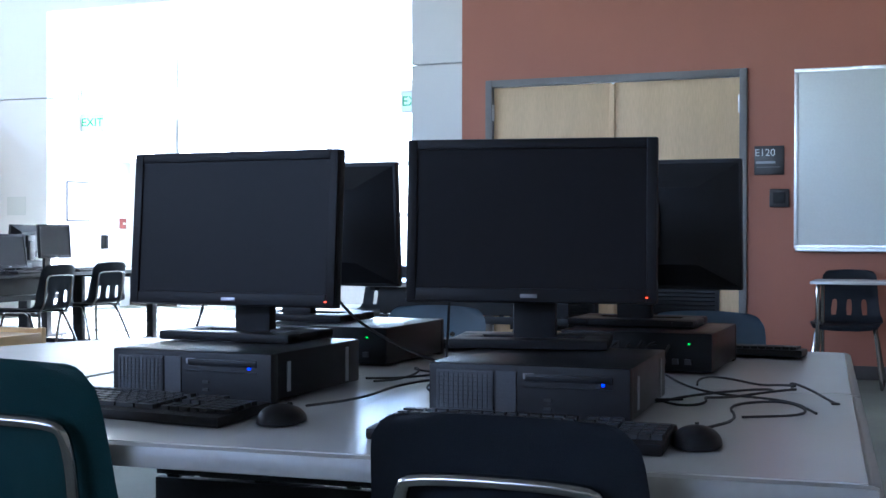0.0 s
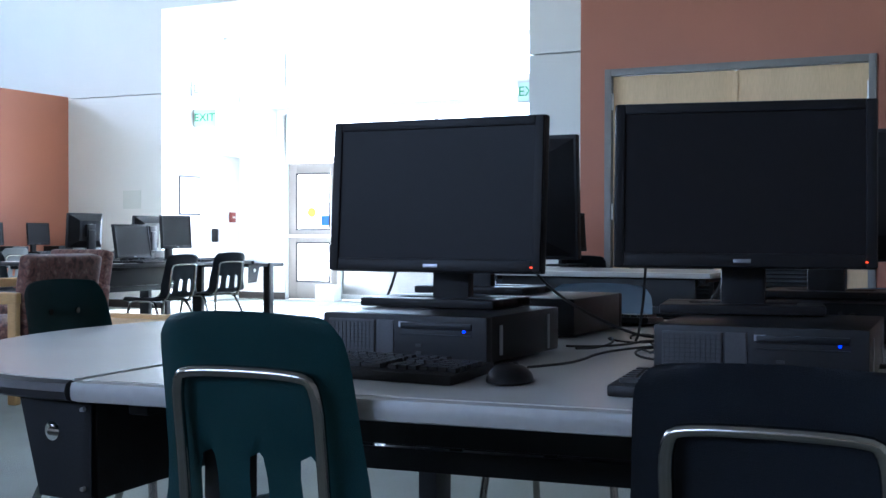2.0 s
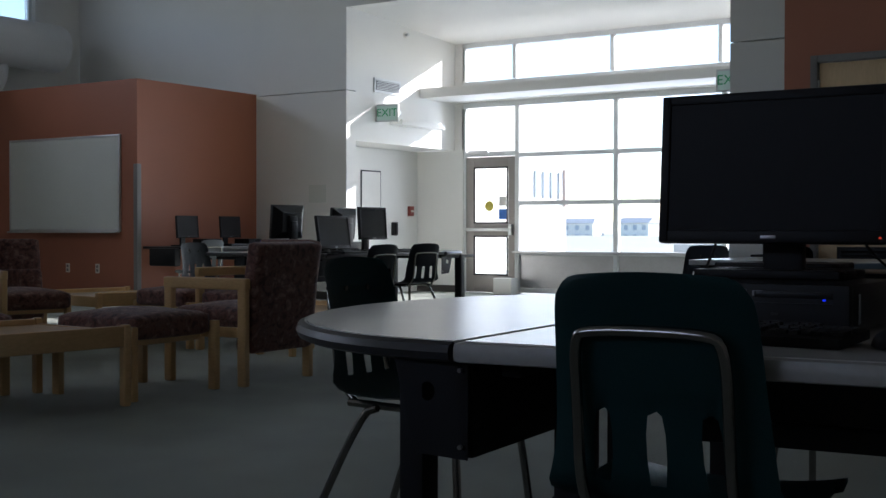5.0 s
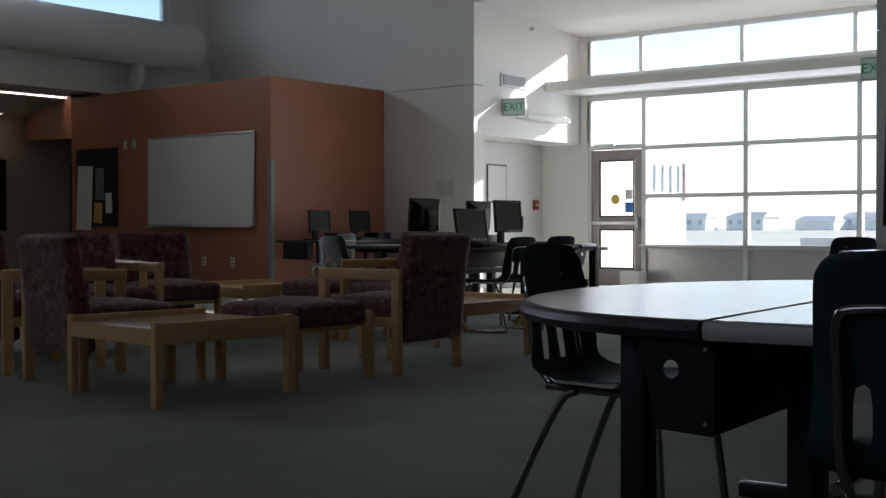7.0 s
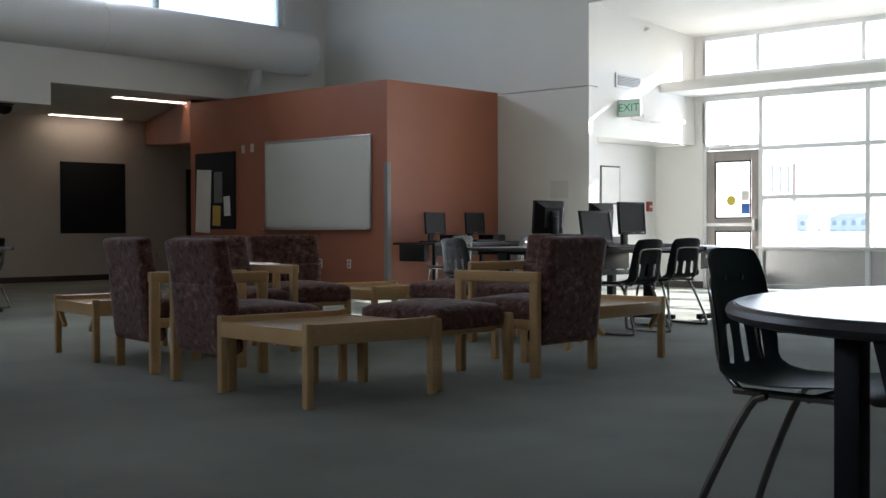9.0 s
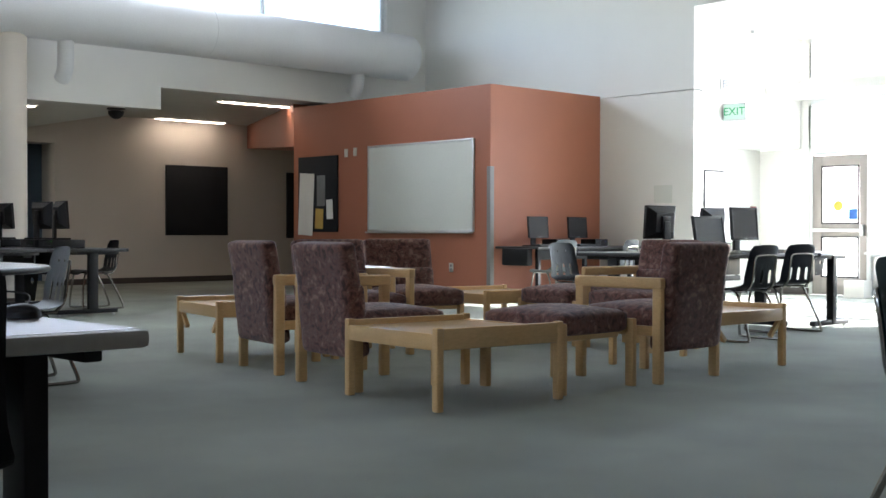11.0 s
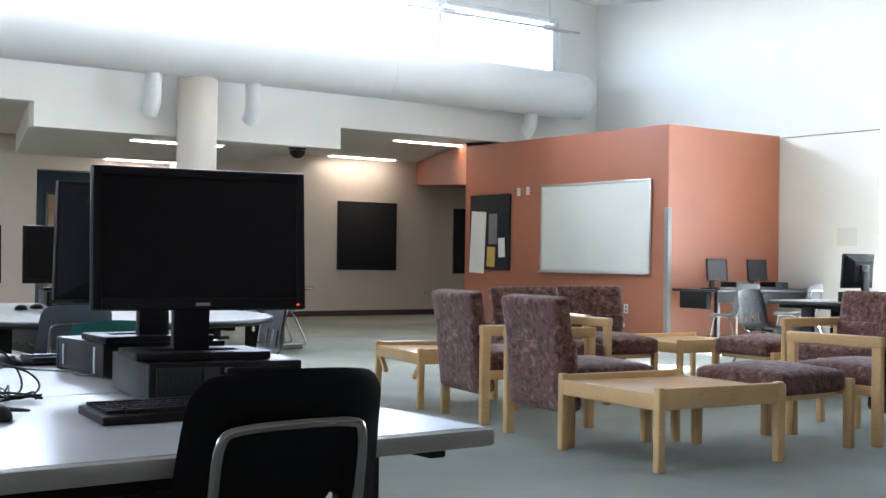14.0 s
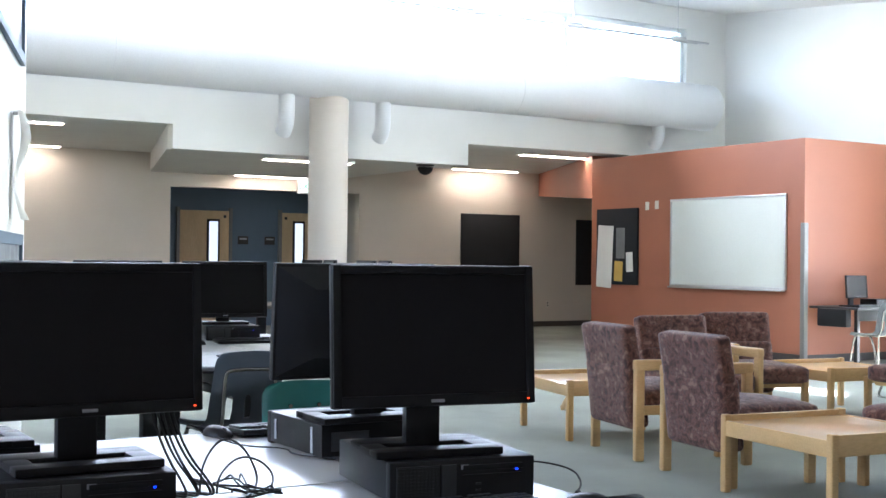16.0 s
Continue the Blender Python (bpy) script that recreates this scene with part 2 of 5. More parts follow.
def tube(bm, pts, r, seg=10, closed=False, smooth=0):
    """A round tube along points; smooth rounds the corners by that many passes."""
    pts = [Vector(p) for p in pts]
    for _ in range(smooth):
        out = [pts[0]]
        for a, b in zip(pts, pts[1:]):
            out += [a.lerp(b, 0.25), a.lerp(b, 0.75)]
        pts = out + [pts[-1]]
    rings, n = [], len(pts)
    side = None
    for i, p in enumerate(pts):
        d = (pts[min(i + 1, n - 1)] - pts[max(i - 1, 0)]).normalized()
        if side is None:
            side = d.orthogonal().normalized()
        side = (side - d * side.dot(d)).normalized()
        up = d.cross(side)
        rings.append([bm.verts.new(p + r * (math.cos(2 * math.pi * k / seg) * side + math.sin(2 * math.pi * k / seg) * up)) for k in range(seg)])
    for a, b in zip(rings, rings[1:]):
        for k in range(seg):
            bm.faces.new((a[k], a[(k + 1) % seg], b[(k + 1) % seg], b[k]))
    bm.faces.new(rings[0][::-1])
    bm.faces.new(rings[-1])
    return bm


def cyl(bm, r, h, x=0, y=0, z=0, seg=24, r2=None, m=None):
    bmesh.ops.create_cone(bm, cap_ends=True, segments=seg, radius1=r, radius2=r if r2 is None else r2, depth=h, matrix=Matrix.Translation((x, y, z)) @ (m or Matrix()))
    return bm


def prism(bm, outline, z0, z1, bevel=0.0):
    """An upright slab over an outline of (x, y)."""
    tmp = bmesh.new()
    low = [tmp.verts.new((x, y, z0)) for x, y in outline]
    top = [tmp.verts.new((x, y, z1)) for x, y in outline]
    n = len(outline)
    tmp.faces.new(low[::-1])
    tmp.faces.new(top)
    for i in range(n):
        tmp.faces.new((low[i], low[(i + 1) % n], top[(i + 1) % n], top[i]))
    bmesh.ops.recalc_face_normals(tmp, faces=tmp.faces[:])
    if bevel:
        rim = [e for e in tmp.edges if abs(e.verts[0].co.z - e.verts[1].co.z) < 1e-6]
        bmesh.ops.bevel(tmp, geom=rim, offset=bevel, segments=2, profile=0.6, affect="EDGES")
    merge(bm, tmp)
    return bm


def cushion(bm, sx, sy, sz, x=0, y=0, z=0, puff=0.03, m=None, n=12):
    """A padded block: rounded box whose faces swell."""
    tmp = bmesh.new()
    bmesh.ops.create_cube(tmp, size=2)
    bmesh.ops.subdivide_edges(tmp, edges=tmp.edges[:], cuts=n, use_grid_fill=True)
    h = Vector((sx / 2, sy / 2, sz / 2))
    r = min(h) * 0.55
    for v in tmp.verts:
        c = Vector((v.co.x * h.x, v.co.y * h.y, v.co.z * h.z))
        core = Vector([max(-a + r, min(a - r, b)) for a, b in zip(h, c)])
        d = c - core
        p = core + d.normalized() * min(d.length, r) if d.length > 1e-9 else c
        u = (1 - v.co.x ** 2) * (1 - v.co.y ** 2)
        p.z += puff * u * (1 if v.co.z > 0 else -0.25)
        v.co = p
    bmesh.ops.transform(tmp, matrix=Matrix.Translation((x, y, z)) @ (m or Matrix()), verts=tmp.verts[:])
    merge(bm, tmp)
    return bm


def part(name, bm, mat, parent=None, label="", smooth=None, at=None):
    """Links a bmesh as one mesh object, under parent where one is given."""
    bmesh.ops.recalc_face_normals(bm, faces=bm.faces[:])
    me = bpy.data.meshes.new(name)
    bm.to_mesh(me)
    bm.free()
    me.materials.append(mat)
    me.set_sharp_from_angle(angle=radians(35 if smooth is None else smooth))
    for p in me.polygons:
        p.use_smooth = True
    ob = new(name, me)
    if parent is not None:
        ob.parent = parent
    if at is not None:
        ob.matrix_basis = at
    if label:
        ob["label"] = label
    return ob


def thing(name, label, category, group="", kind="", at=None):
    ob = new(name)
    ob.empty_display_size = 0.1
    tagged(ob, label, category, group, kind)
    if at is not None:
        ob.matrix_basis = at
    return ob


def setting(name, bm, mat, label, category, smooth=None):
    return tagged(part(name, bm, mat, smooth=smooth), label, category, kind="structure")


def twin(src, parent, m, name=None):
    """Another object on the same mesh."""
    ob = new(name or src.name.split(".")[0], src.data)
    ob.parent = parent
    ob.matrix_basis = m
    if "label" in src:
        ob["label"] = src["label"]
    return ob


def letters(text, size, mat, parent, at, name="letters", depth=0.001):
    cu = bpy.data.curves.new("txt", "FONT")
    cu.body, cu.size, cu.extrude, cu.align_x, cu.align_y = text, size, depth, "CENTER", "CENTER"
    tmp = bpy.data.objects.new("txt", cu)
    me = bpy.data.meshes.new_from_object(tmp)
    bpy.data.objects.remove(tmp)
    me.materials.append(mat)
    ob = new(name, me)
    ob.parent = parent
    ob.matrix_basis = at
    return ob

# ---- the hall: walls, floor, ceilings ----
A_Y, B_X, C_Y, D_Y, WIN_Y, N_X, WEST_X, HEAD_X = 10.82, -10.22, 13.02, 9.80, 15.68, -8.63, -18.3, -13.9
RED_TOP, EAST_X, SOUTH_Y = 2.82, 6.0, -6.0
E_X = -2.18

floor = setting("floor", boxed(32, 32, 0.2, -7.0, 3.0, -0.1), M_CARPET, "grey-green cut pile carpet over the whole hall", "carpet")


def wall(name, x0, x1, y0, y1, z0, z1, mat, label):
    return setting(name, boxed(x1 - x0, y1 - y0, z1 - z0, (x0 + x1) / 2, (y0 + y1) / 2, (z0 + z1) / 2), mat, label, "wall")


wall("wall_whiteboard", -14.5, B_X, A_Y, A_Y + 0.16, 0, RED_TOP, M_RED, "terracotta painted wall of the low corner room with a whiteboard")
wall("wall_corner_side", B_X - 0.16, B_X, A_Y + 0.16, C_Y, 0, RED_TOP, M_RED, "terracotta painted side wall of the low corner room")
wall("wall_corner_return", -14.5, -14.34, A_Y + 0.16, C_Y, 0, RED_TOP, M_RED, "terracotta painted return of the low corner room")
# the next two walls are unseen, added to stop sun reaching the west floor
wall("wall_corridor_east", -14.5, -14.34, C_Y, 16.4, 0, 3.4, M_BEIGE, "unseen beige wall added to block sun beside the side passage")
wall("wall_corridor_north", WEST_X, -14.34, 16.4, 16.6, 0, 3.4, M_BEIGE, "unseen beige wall added to block sun at the side passage's end")
setting("roof_corner_room", boxed(3.94, 2.02, 0.06, -12.36, 12.0, RED_TOP - 0.06), M_WHITE, "plain top of the low corner room", "roof")
wall("wall_north_panel", B_X, N_X, C_Y, C_Y + 0.2, 0, 2.786, M_WHITE, "pale grey painted wall panel below a reveal joint")
wall("wall_north_upper", HEAD_X - 0.2, N_X, C_Y, C_Y + 0.2, 2.798, 5.6, M_WHITE, "white upper hall wall above the corner room")
wall("wall_north_header", N_X, E_X, C_Y, C_Y + 0.2, 3.887, 5.6, M_WHITE, "white header over the glazed entrance bay")
wall("wall_bay_upper", N_X - 0.12, N_X, C_Y + 0.2, WIN_Y, 2.13, 3.95, M_WHITE, "white side wall of the entrance bay above an alcove")
wall("wall_alcove_side", -9.42, -9.30, C_Y + 0.2, WIN_Y + 0.1, 0, 2.13, M_WHITE, "white side wall of the entrance alcove")
wall("wall_alcove_back", -9.30, -8.47, WIN_Y - 0.02, WIN_Y + 0.1, 0, 2.13, M_WHITE, "white back wall of the entrance alcove")
wall("wall_bay_pier", N_X - 0.12, -8.47, WIN_Y, WIN_Y + 0.1, 2.13, 3.95, M_WHITE, "white pier beside the entrance glazing")
setting("ceiling_alcove", boxed(0.756, 2.5, 0.08, -9.012, 14.45, 2.175), M_WHITE, "white soffit over the entrance alcove", "ceiling")
wall("wall_entrance_pier", E_X, E_X + 0.45, D_Y, D_Y + 0.16, 0, 2.447, M_WHITE, "pale grey painted pier below a reveal joint")
wall("wall_entrance_pier_upper", E_X, E_X + 0.45, D_Y, D_Y + 0.16, 2.459, 4.4, M_WHITE, "white upper part of the entrance pier")
wall("wall_bay_east", E_X, E_X + 0.16, D_Y + 0.16, WIN_Y + 0.1, 0, 4.4, M_WHITE, "white east wall of the entrance bay")
D0, D1 = -1.46, 0.50
wall("wall_door_west", E_X + 0.45, D0 - 0.05, D_Y - 0.006, D_Y + 0.16, 0, 4.4, M_RED, "terracotta painted wall beside the birch double door")
wall("wall_door_east", D1 + 0.05, EAST_X, D_Y - 0.006, D_Y + 0.16, 0, 4.4, M_RED, "terracotta painted wall with a room sign and a whiteboard")
wall("wall_door_head", D0 - 0.05, D1 + 0.05, D_Y - 0.006, D_Y + 0.16, 2.285, 4.4, M_RED, "terracotta painted wall above the birch double door")
wall("wall_east", EAST_X, EAST_X + 0.2, SOUTH_Y, D_Y, 0, 4.4, M_BEIGE, "plain beige wall closing the hall")
# unseen south wall; its high opening is added to let fill light in
wall("wall_south", -21.0, EAST_X + 0.2, SOUTH_Y - 0.2, SOUTH_Y, 0, 2.6, M_BEIGE, "unseen beige wall under an added light opening")
wall("wall_south_top", -21.0, EAST_X + 0.2, SOUTH_Y - 0.2, SOUTH_Y, 3.7, 5.6, M_BEIGE, "unseen beige wall over an added light opening")
wall("wall_south_west", -21.0, -7.8, SOUTH_Y - 0.2, SOUTH_Y, 2.6, 3.7, M_BEIGE, "unseen beige wall beside an added light opening")
wall("wall_south_east", -0.6, EAST_X + 0.2, SOUTH_Y - 0.2, SOUTH_Y, 2.6, 3.7, M_BEIGE, "unseen beige wall beside an added light opening")

# sloped hall ceiling, highest along the clerestory
bm = bmesh.new()
prof = [(HEAD_X - 0.2, 5.25), (-2.3, 3.98), (EAST_X + 0.2, 3.98)]
ring = [(x, z) for x, z in prof] + [(x, z + 0.15) for x, z in prof[::-1]]
lo = [bm.verts.new((x, SOUTH_Y - 0.2, z)) for x, z in ring]
hi = [bm.verts.new((x, C_Y + 0.1, z)) for x, z in ring]
for i in range(6):
    bm.faces.new((lo[i], lo[(i + 1) % 6], hi[(i + 1) % 6], hi[i]))
for r in (lo, hi):
    bm.faces.new((r[0], r[1], r[4], r[5]))
    bm.faces.new((r[1], r[2], r[3], r[4]))
setting("ceiling_hall", bm, M_CEIL, "pale sloped ceiling of the hall", "ceiling")
bm = bmesh.new()
pts = [(C_Y + 0.2, 3.89), (WIN_Y + 0.1, 3.72), (WIN_Y + 0.1, 3.9), (C_Y + 0.2, 4.05)]
a = [bm.verts.new((N_X - 0.1, y, z)) for y, z in pts]
b = [bm.verts.new((E_X + 0.1, y, z)) for y, z in pts]
for i in range(4):
    bm.faces.new((a[i], a[(i + 1) % 4], b[(i + 1) % 4], b[i]))
bm.faces.new(a), bm.faces.new(b[::-1])
setting("ceiling_bay", bm, M_WHITE, "white sloped ceiling of the entrance bay", "ceiling")
setting("ceiling_door_block", boxed(8.3, 6.2, 0.1, 1.95, 12.8, 4.45), M_WHITE, "plain roof over the rooms behind the double door", "ceiling")

# west header, clerestory wall and the low bay behind it
H0, H1, Z_SIDE, Z_MID = 3.91, 8.16, 2.865, 2.565
DROP_Y = 5.03
wall("header_south", HEAD_X - 0.2, HEAD_X, SOUTH_Y, H0, Z_SIDE, 3.98, M_WHITE, "white header over the low west bay")
wall("header_middle", HEAD_X - 0.2, HEAD_X, H0, H1, Z_MID, 3.98, M_WHITE, "white dropped header over the low west bay")
wall("header_north", HEAD_X - 0.2, HEAD_X, H1, C_Y, Z_SIDE, 3.98, M_WHITE, "white header beside the corner room")
CL_Y1, CL_Z1 = 12.19, 4.90
wall("wall_clerestory_end", HEAD_X - 0.2, HEAD_X, CL_Y1, C_Y, 3.98, 5.25, M_WHITE, "white wall at the end of the clerestory")
wall("wall_clerestory_top", HEAD_X - 0.2, HEAD_X, SOUTH_Y, CL_Y1, CL_Z1, 5.25, M_WHITE, "white wall strip above the clerestory")
setting("ceiling_low_south", boxed(4.3, DROP_Y + 0.1 - SOUTH_Y, 0.08, -16.2, (DROP_Y + 0.1 + SOUTH_Y) / 2, Z_SIDE + 0.06), M_CEIL, "grey-beige low ceiling with slim light strips", "ceiling")
setting("ceiling_low_middle", prism(bmesh.new(), [(HEAD_X - 0.2, H0), (-18.3, DROP_Y), (-20.45, DROP_Y), (-20.45, H1), (HEAD_X - 0.2, H1)], Z_MID + 0.02, Z_MID + 0.36), M_CEIL, "grey-beige dropped ceiling bay with a slanted side", "ceiling")
setting("ceiling_low_north", boxed(4.3, C_Y + 1 - H1, 0.08, -16.2, (H1 + C_Y + 1) / 2, Z_SIDE + 0.06), M_CEIL, "grey-beige low ceiling by the terracotta wall", "ceiling")
O0, O1, O_TOP = 5.36, 8.72, 2.37
wall("wall_west_south", WEST_X - 0.2, WEST_X, SOUTH_Y, O0, 0, 2.9, M_BEIGE, "beige painted far wall")
wall("wall_west_north", WEST_X - 0.2, WEST_X, O1, C_Y + 1.2, 0, 2.9, M_BEIGE, "beige painted far wall with a black display board")
wall("wall_west_head", WEST_X - 0.2, WEST_X, O0, O1, O_TOP, 2.9, M_BEIGE, "beige lintel over the corridor opening")
wall("wall_corridor_end", -20.6, -20.4, O0 - 0.6, O1 + 1.0, 0, 2.9, M_BLUE, "slate blue corridor wall with birch doors")
wall("wall_corridor_south", -20.4, WEST_X - 0.2, O0 - 0.6, O0 - 0.4, 0, 2.9, M_BLUE, "slate blue side wall of the corridor")
wall("wall_corridor_north", -20.4, WEST_X - 0.2, O1 + 0.75, O1 + 0.95, 0, 2.9, M_BEIGE, "beige side wall of the corridor")
# slab hidden by the lintel, added to keep sun off the blue wall
setting("ceiling_corridor", boxed(2.05, 5.6, 0.08, -19.45, 7.2, 2.53), M_CEIL, "plain low ceiling of the corridor, added to block a sun leak", "ceiling")
wall("wall_low_north", -18.5, -14.34, C_Y + 1.0, C_Y + 1.2, 0, 2.9, M_BEIGE, "beige wall closing the low bay")
# slanted bulkhead from the corner room to the far wall
bm = prism(bmesh.new(), [(-14.5, A_Y), (-14.5, A_Y + 0.9), (WEST_X, 13.4), (WEST_X, 12.52)], 2.22, Z_SIDE + 0.016)
for v in bm.verts:
    if v.co.x < -18 and v.co.z < 2.3:
        v.co.z = 2.46
setting("bulkhead", bm, M_RED, "terracotta slanted bulkhead under the low ceiling", "bulkhead")
# slanted white partition beside the far tables
bm = prism(bmesh.new(), [(-8.43, 1.0), (-8.46, 0.86), (-4.75, -0.30), (-4.7, -0.12)], 0, 3.9)
setting("wall_partition", bm, M_WHITE, "white partition wall with a framed pane", "wall")

PD, PN = Vector((3.73, -1.12, 0)).normalized(), Vector((0.287, 0.957, 0))
pane_set = thing("partition_pane", "dark framed pane on the white partition", "window")
paper_set = thing("hanging_paper", "curled white paper hanging on the partition", "paper")
PM = Matrix.Translation((-8.43, 1.0, 0)) @ Matrix(((PD.x, PN.x, 0, 0), (PD.y, PN.y, 0, 0), (0, 0, 1, 0), (0, 0, 0, 1)))
for z0, z1 in ((2.55, 3.6), (0.5, 1.35)):
    bm = bmesh.new()
    for x in (0.5, 2.6):
        box(bm, 0.07, 0.03, z1 - z0, x, 0.018, (z0 + z1) / 2)
    for z in (z0, z1):
        box(bm, 2.17, 0.03, 0.07, 1.55, 0.019, z)
    part("frame", bm, M_BLUE, pane_set, at=PM)
    part("pane", boxed(2.04, 0.008, z1 - z0 - 0.07, 1.55, 0.010, (z0 + z1) / 2), M_FARGLASS, pane_set, at=PM)
bm = bmesh.new()
rows = []
for k in range(9):
    z = 2.15 - k * 0.085
    bulge = 0.05 + 0.05 * math.sin(k * 0.9)
    rows.append([bm.verts.new((1.0 + s * (0.16 - 0.008 * k) + 0.03 * math.sin(k * 1.3), 0.02 + bulge * (1 - abs(s) * 0.5), z)) for s in (-1, -0.5, 0, 0.5, 1)])
for a, b in zip(rows, rows[1:]):
    for k in range(4):
        bm.faces.new((a[k], a[k + 1], b[k + 1], b[k]))
bmesh.ops.solidify(bm, geom=bm.faces[:], thickness=0.002)
part("sheet", bm, M_PAPER, paper_set, at=PM)
part("pin", cyl(bmesh.new(), 0.012, 0.03, 1.0, 0.02, 2.14, 10, m=pose(0, 0, 0, 90)), M_SILVER, paper_set, at=PM)

for nm, x0, x1, y0, y1 in (("west_north", WEST_X, WEST_X + 0.012, O1, 14.0), ("west_south", WEST_X, WEST_X + 0.012, SOUTH_Y, O0), ("corner_front", -14.5, B_X, A_Y - 0.012, A_Y), ("corner_side", B_X, B_X + 0.012, A_Y, C_Y),
                           ("north_panel", B_X + 0.012, N_X, C_Y - 0.012, C_Y), ("door_east", D1 + 0.06, EAST_X, D_Y - 0.019, D_Y - 0.007), ("pier", E_X, E_X + 0.45, D_Y - 0.012, D_Y), ("alcove", -9.30, -8.47, WIN_Y - 0.034, WIN_Y - 0.021)):
    setting("baseboard_" + nm, boxed(x1 - x0, y1 - y0, 0.10, (x0 + x1) / 2, (y0 + y1) / 2, 0.05, bevel=0.003), M_BASE, "dark rubber baseboard along the wall foot", "baseboard")

corner_guard = setting("trim_corner_guard", boxed(0.07, 0.07, 1.75, B_X - 0.018, A_Y + 0.018, 0.88, bevel=0.006), M_GUARD, "grey corner guard on the terracotta corner", "corner guard")

# ---- entrance glazing ----
glazing = tagged(thing("window_entrance", "white framed storefront glazing with three tall bays", "window", kind="structure"))
XM = [-8.47, -7.55, -5.97, -4.40, E_X]
ROWS_Z = [(0.60, 1.33), (1.33, 2.035), (2.035, 2.72)]


def bar(x0, x1, y0, y1, z0, z1, parent, name="frame_bar", mat=None, label=""):
    return part(name, boxed(x1 - x0, y1 - y0, z1 - z0, (x0 + x1) / 2, (y0 + y1) / 2, (z0 + z1) / 2, bevel=0.006), mat or M_MULLION, parent, label)


for x in XM[:-1]:
    bar(x - 0.035, x + 0.035, WIN_Y, WIN_Y + 0.1, 0, 2.76, glazing, "mullion")
for z in (0.60, 1.33, 2.035):
    for x0, x1 in zip(XM[1:-1], XM[2:]):
        bar(x0 + 0.035, x1 - 0.035, WIN_Y + 0.003, WIN_Y + 0.097, z - 0.03, z + 0.03, glazing, "transom")
bar(XM[0] + 0.035, XM[1] - 0.035, WIN_Y + 0.003, WIN_Y + 0.097, 2.03, 2.10, glazing, "transom")
bar(XM[0] - 0.035, E_X, WIN_Y + 0.002, WIN_Y + 0.102, 2.76, 2.84, glazing, "head_bar")
bar(XM[1] + 0.035, E_X, WIN_Y + 0.003, WIN_Y + 0.097, 0.02, 0.09, glazing, "sill_bar")
for x0, x1 in zip(XM[1:-1], XM[2:]):
    part("spandrel_panel", boxed(x1 - x0 - 0.07, 0.03, 0.48, (x0 + x1) / 2, WIN_Y + 0.06, 0.33), M_SILVER, glazing, "grey metal panel under the glass")
    for z0, z1 in ROWS_Z:
        p = part("pane", boxed(x1 - x0 - 0.07, 0.008, z1 - z0 - 0.04, (x0 + x1) / 2, WIN_Y + 0.05, (z0 + z1) / 2 + 0.01), M_GLASS, glazing)
        p.visible_shadow = False
p = part("pane", boxed(0.86, 0.008, 0.62, (XM[0] + XM[1]) / 2, WIN_Y + 0.05, 2.44), M_GLASS, glazing)
p.visible_shadow = False
setting("window_sill", boxed(XM[-1] - XM[1], 0.16, 0.035, (XM[1] + XM[-1]) / 2, WIN_Y - 0.06, 0.612, bevel=0.006), M_SILVER, "grey sill ledge under the entrance glass", "sill")

clere = tagged(thing("window_entrance_high", "white framed high window strip above a light shelf", "window", kind="structure"))
XU = [-8.47, -7.60, -6.03, -4.46, E_X]
bar(-8.5, E_X, WIN_Y + 0.002, WIN_Y + 0.1, 2.84, 3.15, clere, "spandrel")
bar(-8.5, E_X, WIN_Y, WIN_Y + 0.1, 3.66, 3.76, clere, "head_bar")
for x in XU[:-1]:
    bar(x - 0.03, x + 0.03, WIN_Y, WIN_Y + 0.1, 3.16, 3.66, clere, "mullion")
for x0, x1 in zip(XU, XU[1:]):
    p = part("pane", boxed(x1 - x0 - 0.06, 0.008, 0.5, (x0 + x1) / 2, WIN_Y + 0.05, 3.41), M_GLASS, clere)
    p.visible_shadow = False
setting("light_shelf", boxed(E_X - N_X, WIN_Y - 14.74, 0.14, (E_X + N_X) / 2, (WIN_Y + 14.74) / 2, 2.905, bevel=0.004), M_WHITE, "white boxed light shelf across the entrance bay", "shelf")

# glazed entrance door
door_x = thing("door_entrance", "grey metal entrance door with two glass lights and a push bar", "door", kind="structure")
dx0, dx1 = XM[0] + 0.035, XM[1] - 0.035
dc = (dx0 + dx1) / 2
for nm, x0, x1, z0, z1 in (("stile", dx0, dx0 + 0.14, 0.01, 2.02), ("stile", dx1 - 0.12, dx1, 0.01, 2.02), ("rail", dx0 + 0.14, dx1 - 0.12, 1.87, 2.02), ("rail", dx0 + 0.14, dx1 - 0.12, 0.85, 1.03), ("kick_rail", dx0 + 0.14, dx1 - 0.12, 0.01, 0.26)):
    bar(x0, x1, WIN_Y + 0.02, WIN_Y + 0.07, z0, z1, door_x, nm, M_DOORMETAL)
for z0, z1 in ((0.26, 0.85), (1.03, 1.87)):
    p = part("pane", boxed(dx1 - dx0 - 0.26, 0.008, z1 - z0, dc + 0.01, WIN_Y + 0.045, (z0 + z1) / 2), M_GLASS, door_x)
    p.visible_shadow = False
    bm = bmesh.new()
    w = dx1 - dx0 - 0.26
    for sx in (-1, 1):
        box(bm, 0.022, 0.012, z1 - z0, dc + 0.01 + sx * (w / 2 - 0.011), WIN_Y + 0.012, (z0 + z1) / 2)
    for z in (z0 + 0.011, z1 - 0.011):
        box(bm, w - 0.044, 0.012, 0.022, dc + 0.01, WIN_Y + 0.012, z)
    part("glass_bead", bm, M_BLACKSTEEL, door_x, "black glazing bead")
